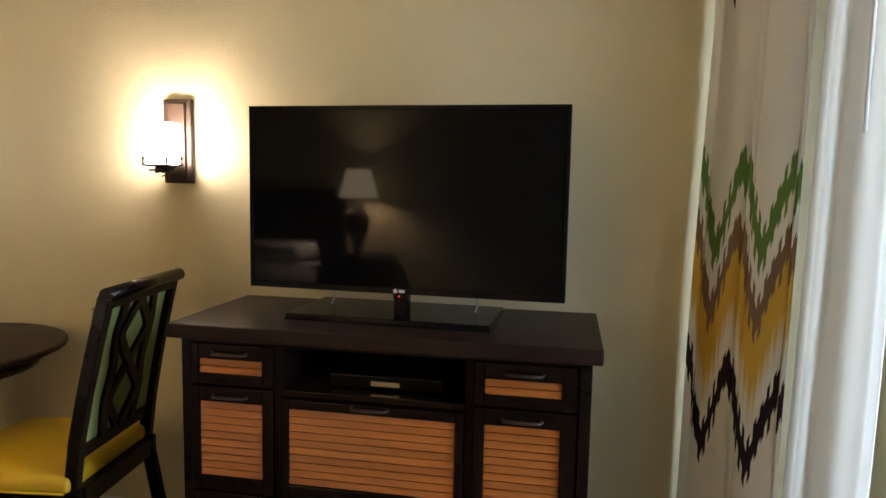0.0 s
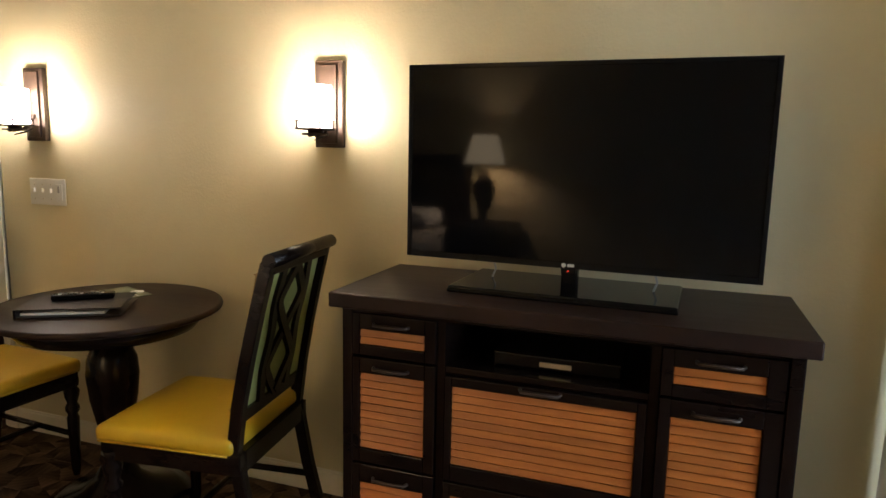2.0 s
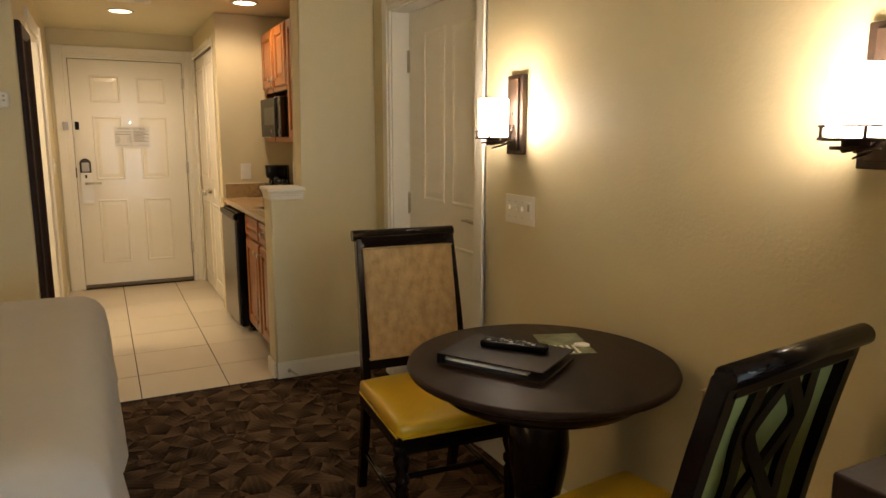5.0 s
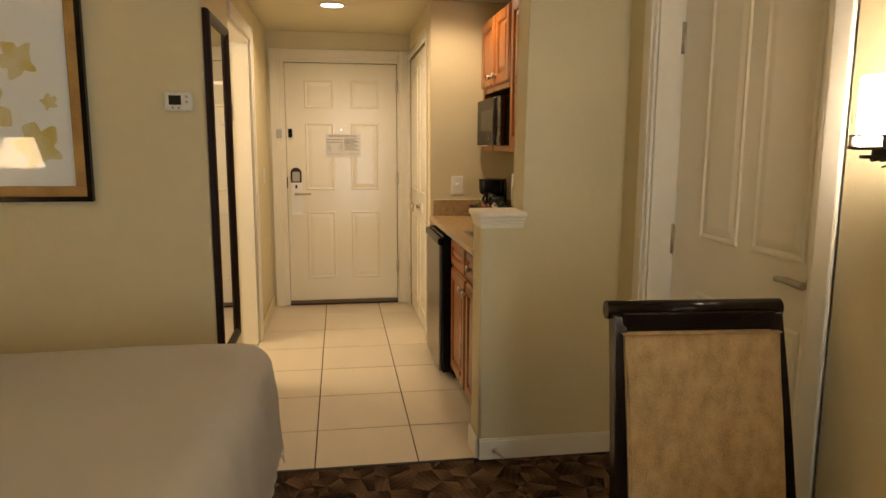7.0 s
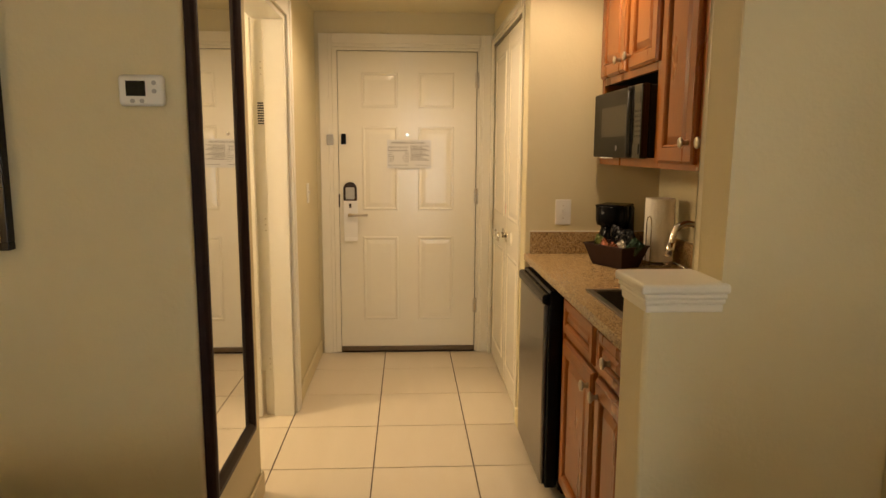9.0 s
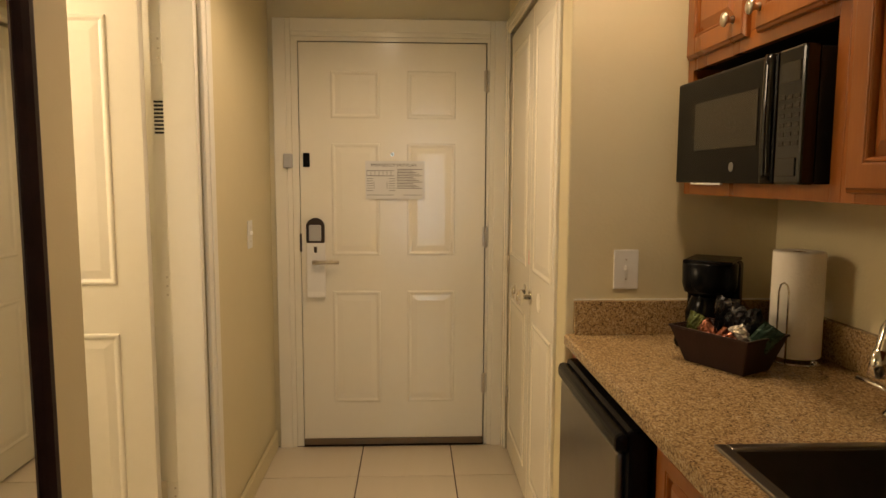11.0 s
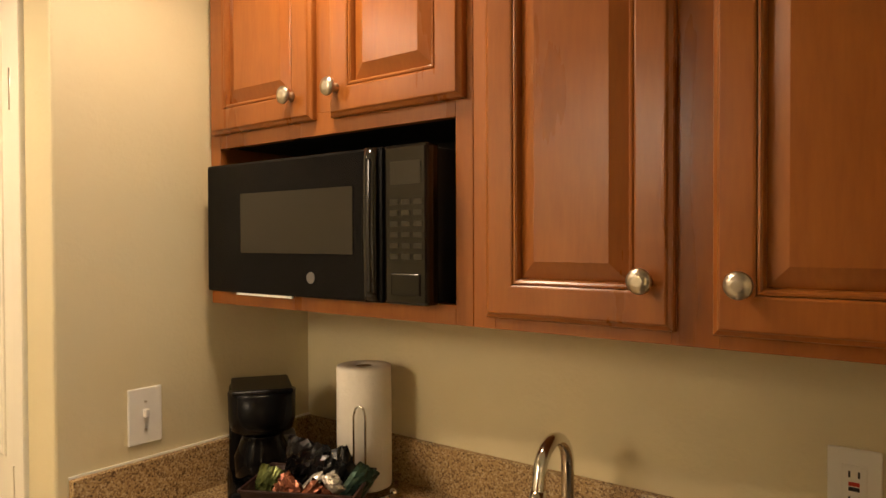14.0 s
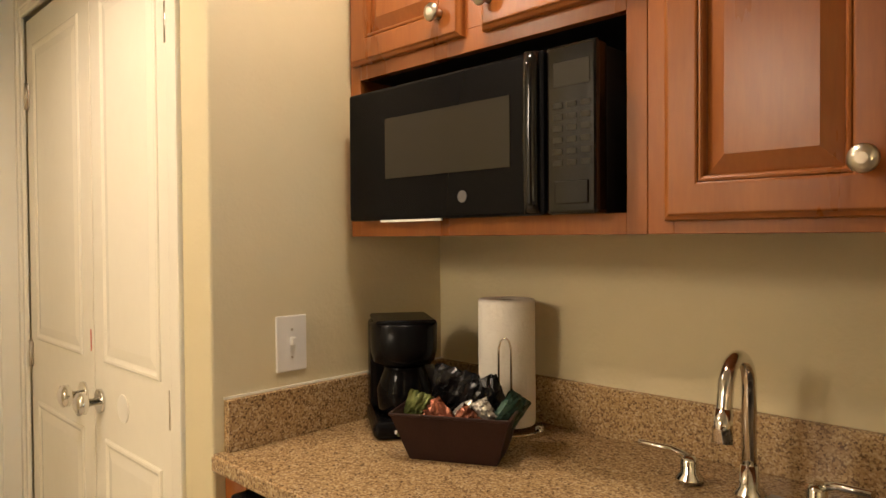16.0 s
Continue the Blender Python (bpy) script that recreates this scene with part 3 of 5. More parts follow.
part("card", box(bm_new(), XN + 0.008, XN + 0.0105, 1.365, 1.458, 0.785, 1.06, 0.001), M["plate"], hanger)
part("foot_bar", box(bm_new(), XN + 0.0105, XN + 0.0115, 1.368, 1.455, 0.79, 0.815), M["paper"], hanger)

# bathroom doorway with its open door
bm = bm_new()
box(bm, -7.125, -7.04, 1.19, 1.206, 0, 2.14, 0.004)
box(bm, -7.125, -7.075, 1.19, 1.212, 0, 2.14, 0.004)
box(bm, -7.04, -6.20, 1.19, 1.206, 2.055, 2.14, 0.004)
box(bm, -7.04, -7.00, 1.085, 1.19, 0, 2.05, 0.003)
box(bm, -7.04, -7.026, 1.04, 1.085, 0, 2.05)
box(bm, -7.00, -6.21, 1.04, 1.19, 2.03, 2.052, 0.003)
structure("trim_bath_casing", bm, M["trim"], "white casing round the bathroom doorway")
four = [(0.10, 0.33, 1.02, 1.88), (0.41, 0.64, 1.02, 1.88), (0.10, 0.33, 0.2, 0.86), (0.41, 0.64, 0.2, 0.86)]
bathdoor = panel_door("door_bathroom", 0.74, 2.02, four, M["trim"], "open white panelled bathroom door", thick=0.035)
for zz in (1.82, 1.05, 0.25):
    hinge(bathdoor, -0.004, 0, zz, 0.09)
bathdoor.matrix_basis = pose(-6.965, 0.29, 0.012, 0, 0, 90)
grille = thing("jamb_grille", (-7.025, 1.062, 1.52), "small dark slotted grille beside the door hinges", "grille")
part("plate", box(bm_new(), -7.026, -7.0235, 1.043, 1.081, 1.515, 1.645), M["trim"], grille)
for k in range(9):
    part("slot", box(bm_new(), -7.024, -7.022, 1.047, 1.077, 1.526 + k * 0.0125, 1.533 + k * 0.0125), M["blackmatte"], grille)
jamb_hinges = thing("hinge_leaf", (-7.026, 1.06, 1.0), "painted steel hinge leaves on the bathroom door jamb", "hinge")
for zz in (1.80, 1.02, 0.28):
    leaf_part = part("leaf", box(bm_new(), -7.026, -7.0225, 1.046, 1.083, zz - 0.05, zz + 0.05, 0.001), M["trim"], jamb_hinges)
    for dz in (-0.03, 0.0, 0.03):
        part("screw", tube(bm_new(), [(-7.0225, 1.068, zz + dz), (-7.0215, 1.068, zz + dz)], 0.004, 8), M["nickel"], leaf_part)

# closet with two hinged leaves
structure("trim_closet_casing", casing(bm_new(), -8.06, -6.945, 2.075, 2.37, -1, 0.066, "x"), M["door"], "cream casing round the closet doors")
for k, (x0, kx) in enumerate(((-8.055, 0.515), (-7.455, 0.045))):
    leaf = panel_door("door_closet", 0.505 if k else 0.594, 2.05, [(0.075, 0.43 if k else 0.51, 1.0, 1.96), (0.075, 0.43 if k else 0.51, 0.12, 0.80)], M["door"], "closed cream panelled closet door leaf with a chrome knob", thick=0.03, group="closet doors")
    bm = tube(bm_new(), [(kx, 0, 0.895), (kx, -0.008, 0.895)], 0.032, 20)
    tube(bm, [(kx, -0.005, 0.895), (kx, -0.03, 0.895), (kx, -0.042, 0.895), (kx, -0.058, 0.895), (kx, -0.066, 0.895)], [0.010, 0.010, 0.03, 0.03, 0.016], 20)
    part("knob", bm, M["chrome"], leaf, "round chrome knob")
    if k:
        part("round_patch", tube(bm_new(), [(0.2, 0, 0.90), (0.2, -0.002, 0.90)], 0.036, 24), M["trim"], leaf, "round patch of paler paint")
    else:
        part("paint_mark", box(bm_new(), 0.572, 0.578, -0.001, 0, 1.02, 1.08), M["redpaint"], leaf, "short red paint mark")
    for zz in (1.80, 0.95, 0.28):
        hinge(leaf, 0.012 if not k else 0.495, 0, zz, 0.08)
    leaf.matrix_basis = pose(x0, 2.372, 0.012)

# connecting door in the north wall
bm = casing(bm_new(), -4.815, -3.875, 2.04, YN, -1, 0.085, "x")
structure("trim_connecting_casing", bm, M["trim"], "white casing round the connecting door")
bm = bm_new()
box(bm, -4.83, -4.805, YN, YN + 0.15, 0, 2.06)
box(bm, -3.885, -3.795, YN, YN + 0.15, 0, 2.06)
box(bm, -4.805, -3.885, YN, YN + 0.15, 2.035, 2.062)
structure("trim_connecting_jamb", bm, M["trim"], "white door lining")
cd = panel_door("door_connecting", 0.905, 2.02, [(0.19, 0.43, 1.03, 1.90), (0.51, 0.77, 1.03, 1.90), (0.19, 0.43, 0.2, 0.83), (0.51, 0.77, 0.2, 0.83)], M["trim"], "closed white panelled connecting door with a lever")
for zz in (1.77, 1.0, 0.25):
    hinge(cd, -0.002, 0, zz, 0.11)
bm = tube(bm_new(), [(0.82, 0, 0.98), (0.82, -0.012, 0.98)], 0.03, 20)
tube(bm, [(0.82, -0.01, 0.98), (0.82, -0.05, 0.98)], 0.011, 12)
tube(bm, [(0.83, -0.05, 0.98), (0.76, -0.052, 0.985), (0.71, -0.05, 0.98)], [0.011, 0.010, 0.008], 12)
part("door_handle", bm, M["nickel"], cd, "satin nickel lever handle")
part("deadbolt", tube(bm_new(), [(0.83, 0, 1.13), (0.83, -0.014, 1.13)], 0.026, 20), M["nickel"], cd, "round satin nickel deadbolt")
cd.matrix_basis = pose(-4.80, 3.075, 0.012)
structure("wall_behind_door", box(bm_new(), -4.9, -3.7, 3.125, 3.2, 0, 2.2), M["wall"], "plain wall closing the doorway behind the door")

# floor tiles
T, TW = 0.457, 0.45
for i in range(-3, 5):
    for j in range(-2, 4):
        x0, y0 = -6.848 + i * T, 1.638 + j * TW
        x1, y1 = x0 + T, y0 + TW
        x0, x1, y0, y1 = max(x0, -8.128), min(x1, XD - 0.012), max(y0, 0.6), min(y1, 3.0)
        if x1 - x0 < 0.03 or y1 - y0 < 0.03:
            continue
        part("tile", box(bm_new(), x0 + 0.003, x1 - 0.003, y0 + 0.003, y1 - 0.003, -0.02, 0.0, 0.0012, 1), M["tile"], hall_floor)

# ---- living room ----
# dresser
DX0, DX1, DY0, DY1, DZ = -1.843, -0.692, 2.36, 2.83, 0.943
dresser = thing("media_dresser", (-1.27, 2.6, 0), "dark espresso media dresser with honey louvred drawer fronts", "dresser")
part("top", box(bm_new(), DX0, DX1, DY0, DY1, DZ - 0.04, DZ, 0.004), M["darktop"], dresser, "dark brown wooden top")
part("side_panel", box(bm_new(), -1.82, -1.798, 2.41, 2.815, 0.06, DZ - 0.04), M["dark"], dresser)
part("side_panel", box(bm_new(), -0.737, -0.715, 2.41, 2.815, 0.06, DZ - 0.04), M["dark"], dresser)
part("divider_panel", box(bm_new(), -1.553, -1.533, 2.41, 2.81, 0.1, DZ - 0.042), M["dark"], dresser)
part("divider_panel", box(bm_new(), -1.03, -1.01, 2.41, 2.81, 0.1, DZ - 0.042), M["dark"], dresser)
part("back_panel", box(bm_new(), -1.798, -0.737, 2.80, 2.815, 0.1, DZ - 0.042), M["dark"], dresser)
part("bottom_panel", box(bm_new(), -1.798, -0.737, 2.41, 2.80, 0.08, 0.10), M["dark"], dresser)
part("shelf", box(bm_new(), -1.533, -1.03, 2.412, 2.80, 0.748, 0.766, 0.002), M["dark"], dresser)
part("plinth", box(bm_new(), -1.82, -0.715, 2.405, 2.80, 0.0, 0.08, 0.004), M["dark"], dresser)
part("apron", box(bm_new(), -1.82, -0.715, 2.402, 2.415, 0.885, 0.903, 0.002), M["dark"], dresser)
for xx in (-1.82, -0.745):
    part("post", box(bm_new(), xx, xx + 0.03, 2.395, 2.425, 0.0, 0.903, 0.003), M["dark"], dresser)


def louvre_front(name, x0, x1, z0, z1, px0, px1, pz0, pz1, n):
    """A framed front with a louvred field of n tilted slats and a bar handle."""
    y0, y1 = 2.398, 2.42
    fr = part(name, box(bm_new(), px0, px1, y1 - 0.006, y1, pz0, pz1), M["dark"], dresser)
    for kind, a in (("stile", (x0, px0, z0, z1)), ("stile", (px1, x1, z0, z1)), ("rail", (px0, px1, z0, pz0)), ("rail", (px0, px1, pz1, z1))):
        part(kind, box(bm_new(), a[0], a[1], y0, y1, a[2], a[3], 0.002), M["dark"], fr)
    h = (pz1 - pz0) / n
    for k in range(n):
        bm = box(bm_new(), px0 + 0.001, px1 - 0.001, -0.003, 0.003, -h * 0.46, h * 0.46, 0.0015, 1)
        bmesh.ops.rotate(bm, verts=bm.verts, cent=(0, 0, 0), matrix=Matrix.Rotation(radians(-16), 3, "X"))
        bmesh.ops.translate(bm, verts=bm.verts, vec=(0, y0 + 0.009, pz0 + h * (k + 0.5)))
        part("slat", bm, M["slat"], fr)
    xc, zc = (px0 + px1) / 2, pz1 + 0.018
    bm = tube(bm_new(), [(xc - 0.05, y0, zc), (xc - 0.045, y0 - 0.016, zc), (xc, y0 - 0.02, zc), (xc + 0.045, y0 - 0.016, zc), (xc + 0.05, y0, zc)], 0.0045, 8)
    part("handle", bm, M["bronze"], fr, "dark bronze bar handle")


for x0, x1, p0, p1 in ((-1.796, -1.556, -1.772, -1.586), (-1.007, -0.747, -0.981, -0.786)):
    louvre_front("drawer", x0, x1, 0.77, 0.884, p0, p1, 0.799, 0.842, 2)
    louvre_front("cabinet_door", x0, x1, 0.468, 0.764, p0, p1, 0.508, 0.722, 10)
    louvre_front("cabinet_door", x0, x1, 0.105, 0.462, p0, p1, 0.15, 0.41, 12)
louvre_front("drawer", -1.53, -1.033, 0.462, 0.744, -1.511, -1.054, 0.506, 0.719, 10)
louvre_front("drawer", -1.53, -1.033, 0.105, 0.456, -1.511, -1.054, 0.15, 0.42, 12)
stb = thing("set_top_box", (-1.27, 2.6, 0.766), "black set-top box on the open dresser shelf", "set-top box")
part("body", box(bm_new(), -1.42, -1.10, 2.47, 2.68, 0.77, 0.805, 0.004), M["black"], stb)
part("display", box(bm_new(), -1.30, -1.22, 2.467, 2.471, 0.778, 0.79), M["nickel"], stb, "silver front strip")
for xx in (-1.40, -1.12):
    part("foot", box(bm_new(), xx - 0.01, xx + 0.01, 2.5, 2.52, 0.766, 0.771), M["black"], stb)

# television, turned a little
tv = thing("television", (0, 0, 0), "large black flat-screen television, switched off, on the dresser", "television")
bm = bm_new()
w, z0, z1 = 0.4775, 0.062, 0.607
for a in ((-w, -w + 0.012, z0, z1), (w - 0.012, w, z0, z1), (-w + 0.012, w - 0.012, z0, z0 + 0.018), (-w + 0.012, w - 0.012, z1 - 0.012, z1)):
    box(bm, a[0], a[1], -0.02, 0.012, a[2], a[3], 0.0015)
part("bezel", bm, M["black"], tv)
part("screen", box(bm_new(), -w + 0.012, w - 0.012, -0.0165, 0.0, z0 + 0.018, z1 - 0.012), M["screen"], tv, "glossy black screen")
bm = box(bm_new(), -w + 0.01, w - 0.01, 0.0, 0.03, z0 + 0.01, z1 - 0.01, 0.008)
box(bm, -0.32, 0.32, 0.02, 0.06, z0 + 0.02, z0 + 0.33, 0.015)
part("back_shell", bm, M["blackmatte"], tv)
bm = bm_new()
box(bm, -0.29, 0.29, -0.17, 0.12, 0.004, 0.017, 0.006, 3)
part("stand_base", bm, M["screen"], tv, "glossy black stand plate")
part("base_rim", box(bm_new(), -0.292, 0.292, -0.172, 0.122, 0.0, 0.009, 0.003), M["black"], tv)
bm = bm_new()
box(bm, -0.022, 0.022, -0.005, 0.03, 0.012, 0.09, 0.006)
part("neck", bm, M["black"], tv)
for xx in (-0.22, 0.22):
    part("stand_wire", tube(bm_new(), [(xx, 0.0, 0.012), (xx + 0.01, 0.005, 0.04), (xx, 0.01, 0.075)], 0.003, 8), M["greyplastic"], tv)
bm = tube(bm_new(), [(-0.012, -0.024, 0.071), (-0.012, -0.02, 0.071)], 0.006, 12)
box(bm, -0.002, 0.016, -0.022, -0.019, 0.067, 0.075)
part("maker_mark", bm, M["plate"], tv, "small pale maker's mark")
part("standby_light", tube(bm_new(), [(0.0, -0.024, 0.056), (0.0, -0.012, 0.056)], 0.0025, 8), M["red"], tv, "red standby light")
part("sensor_tab", box(bm_new(), -0.02, 0.02, -0.02, 0.0, 0.045, 0.064, 0.004), M["black"], tv)
tv.matrix_basis = pose(-1.265, 2.655, DZ, 0, 0, -2.1)


# wall sconces
def sconce(x):
    root = thing("wall_sconce", (x, YN, 1.31), "lit wall sconce with bronze plate and white glass cylinder", "wall lamp", "wall sconces")
    bm = box(bm_new(), x - 0.054, x + 0.054, YN - 0.022, YN, 1.311, 1.608, 0.003)
    part("back_plate", bm, M["bronze"], root)
    bm = box(bm_new(), x - 0.034, x + 0.034, YN - 0.032, YN - 0.02, 1.325, 1.594, 0.004)
    part("raised_plate", bm, M["bronze"], root)
    part("screw", tube(bm_new(), [(x, YN - 0.036, 1.464), (x, YN - 0.03, 1.464)], 0.005, 10), M["blackmatte"], root)
    gy = 2.86
    bm = bm_new()
    for dx in (-0.012, 0.012):
        tube(bm, [(x + dx, YN - 0.03, 1.42), (x + dx, YN - 0.042, 1.40), (x + dx, YN - 0.055, 1.372), (x + dx, YN - 0.08, 1.356), (x + dx, gy - 0.02, 1.350)], 0.005, 8)
    part("arm", bm, M["bronze"], root)
    part("twig", tube(bm_new(), [(x, YN - 0.04, 1.358), (x, YN - 0.075, 1.345), (x, YN - 0.12, 1.335)], [0.004, 0.004, 0.002], 8), M["bronze"], root)
    for z, r, h in ((1.352, 0.045, 0.007), (1.370, 0.068, 0.006), (1.396, 0.068, 0.004)):
        bm = lathe(bm_new(), [(r - 0.012, z), (r, z), (r, z + h), (r - 0.012, z + h), (r - 0.012, z)], x, gy, 28, False)
        part("ring", bm, M["bronze"], root)
    part("tray", lathe(bm_new(), [(0.002, 1.359), (0.025, 1.359), (0.025, 1.369), (0.06, 1.369), (0.06, 1.374), (0.002, 1.374)], x, gy, 28), M["bronze"], root)
    for k in range(4):
        a = math.pi / 4 + k * math.pi / 2
        px, py = x + 0.062 * math.cos(a), gy + 0.062 * math.sin(a)
        part("stud", tube(bm_new(), [(px, py, 1.374), (px, py, 1.398)], 0.004, 8), M["bronze"], root)
    bm = lathe(bm_new(), [(0.05, 1.376), (0.055, 1.381), (0.056, 1.513), (0.053, 1.516), (0.051, 1.513), (0.051, 1.386)], x, gy, 32, False)
    part("glass_shade", bm, M["glassshade"], root, "glowing white glass cylinder")
    return root


sconce(-3.547)
sconce(-2.168)


def switch_plate(name, m, w, h, toggles, label, extra=None):
    """A wall plate in the xz plane, front towards -y, centred on the origin."""
    root = thing(name, (0, 0, 0), label, "switch plate")
    part("plate", box(bm_new(), -w / 2, w / 2, -0.006, 0, -h / 2, h / 2, 0.003), M["plate"], root)
    for xx in toggles:
        part("toggle", box(bm_new(), xx - 0.005, xx + 0.005, -0.016, -0.004, -0.003, 0.014, 0.002), M["plate"], root)
        for zz in (-0.03, 0.03):
            part("screw", tube(bm_new(), [(xx, -0.0075, zz), (xx, -0.005, zz)], 0.003, 8), M["nickel"], root)
    if extra is not None:
        part("rocker", box(bm_new(), extra - 0.017, extra + 0.017, -0.009, -0.004, -0.034, 0.034, 0.002), M["plate"], root)
        part("dark_insert", box(bm_new(), extra - 0.006, extra + 0.006, -0.011, -0.008, -0.002, 0.026), M["greyplastic"], root)
    root.matrix_basis = m
    return root


switch_plate("switch_plate", pose(-3.525, YN, 1.098), 0.20, 0.113, (-0.07, -0.024, 0.022), "white four-gang switch plate on the painted wall", 0.068)
switch_plate("switch_plate", pose(-6.76, 2.543, 1.11, 0, 0, 90), 0.077, 0.122, (0,), "white single switch plate above the backsplash")
switch_plate("switch_plate", pose(-7.665, 1.19, 1.14, 0, 0, 180), 0.075, 0.12, (0,), "white single switch plate on the hall wall")

# round table
TX, TY = -2.83, 2.595
table = thing("round_table", (TX, TY, 0), "round dark espresso pedestal table against the wall", "table")
part("tabletop", lathe(bm_new(), [(0.002, 0.735), (0.36, 0.735), (0.374, 0.742), (0.376, 0.75), (0.372, 0.758), (0.365, 0.76), (0.002, 0.76)], TX, TY, 72), M["darktop"], table)
part("apron", lathe(bm_new(), [(0.26, 0.675), (0.285, 0.68), (0.30, 0.70), (0.31, 0.735), (0.29, 0.735), (0.26, 0.69)], TX, TY, 64, False), M["dark"], table)
part("pedestal", lathe(bm_new(), [(0.03, 0.0 + 0.17), (0.06, 0.20), (0.045, 0.25), (0.05, 0.29), (0.063, 0.35), (0.079, 0.43), (0.087, 0.51), (0.082, 0.57), (0.064, 0.612), (0.05, 0.632), (0.05, 0.65), (0.07, 0.668), (0.075, 0.735)], TX, TY, 40), M["dark"], table)
part("base", lathe(bm_new(), [(0.24, 0.0), (0.25, 0.02), (0.245, 0.05), (0.20, 0.07), (0.12, 0.10), (0.075, 0.14), (0.055, 0.175), (0.002, 0.175)], TX, TY, 48), M["dark"], table)

folder = thing("leather_folder", (0, 0, 0), "dark brown leather ring folder lying on the round table", "folder")
bm = box(bm_new(), -0.155, 0.155, -0.115, 0.115, 0.026, 0.030, 0.0015)
part("cover", bm, M["binder"], folder)
part("back_cover", box(bm_new(), -0.155, 0.155, -0.115, 0.115, 0.0, 0.004, 0.0015), M["binder"], folder)
part("spine", box(bm_new(), -0.158, -0.150, -0.115, 0.115, 0.0, 0.03, 0.002), M["binder"], folder)
part("paper_block", box(bm_new(), -0.148, 0.10, -0.085, 0.09, 0.004, 0.012), M["paper"], folder)
folder.matrix_basis = pose(-2.86, 2.50, 0.76, 0, 0, 32)
remote = thing("remote_control", (0, 0, 0), "black television remote control lying on the folder", "remote control")
part("body", box(bm_new(), -0.095, 0.095, -0.022, 0.022, 0.0, 0.02, 0.006, 3), M["black"], remote)
for i in range(9):
    for j in range(3):
        part("button", box(bm_new(), -0.075 + i * 0.016, -0.065 + i * 0.016, -0.014 + j * 0.0105, -0.007 + j * 0.0105, 0.019, 0.0225), M["greyplastic"] if (i + j) % 4 == 0 else M["blackmatte"], remote)
remote.matrix_basis = pose(-2.87, 2.53, 0.79, 0, 0, 40)
M["leafprint"] = mottled(mat("green_print", (0.2, 0.3, 0.12), 0.3), (0.03, 0.05, 0.02), (0.30, 0.33, 0.20), 18, detail=3)
leaflet = thing("printed_leaflet", (0, 0, 0), "glossy green printed leaflet on the round table", "leaflet")
part("sheet", box(bm_new(), -0.10, 0.10, -0.07, 0.07, 0.0, 0.002), M["leafprint"], leaflet)
part("tag", lathe(bm_new(), [(0.002, 0.002), (0.024, 0.002), (0.024, 0.0035), (0.002, 0.0035)], 0.02, 0.05, 20), M["paper"], leaflet, "white round tag")
bm = bm_new()
for k in range(5):
    box(bm, 0.02, 0.095, -0.055 + k * 0.018, -0.047 + k * 0.018, 0.002, 0.0028)
part("text_bars", bm, M["paper"], leaflet)
leaflet.matrix_basis = pose(-2.92, 2.74, 0.76, 0, 0, -20)


# dining chairs: front towards +x, seat centre at the origin
def ribbon(bm, pts, w, t):
    """A flat bent bar through pts (y, z) standing in the plane of the backrest."""
    prev = None
    n = len(pts)
    for k in range(n):
        a, b = pts[max(k - 1, 0)], pts[min(k + 1, n - 1)]
        d = Vector((b[0] - a[0], b[1] - a[1])).normalized()
        q = Vector((-d.y, d.x)) * w / 2
        ring = [bm.verts.new(back_at(pts[k][0] + s * q.x, pts[k][1] + s * q.y, o)) for s, o in ((1, 0), (1, t), (-1, t), (-1, 0))]
        if prev:
            for j in range(4):
                bm.faces.new((prev[j], prev[(j + 1) % 4], ring[(j + 1) % 4], ring[j]))
        else:
            bm.faces.new(ring)
        prev = ring
    bm.faces.new(prev[::-1])


def back_at(y, z, o):
    """A point of the leaning backrest; o is the depth behind its rear face, towards the front."""
    return Vector((-0.215 - 0.20 * max(0, z - 0.44) ** 1.3 / 0.56 ** 0.3 + o, y, z))


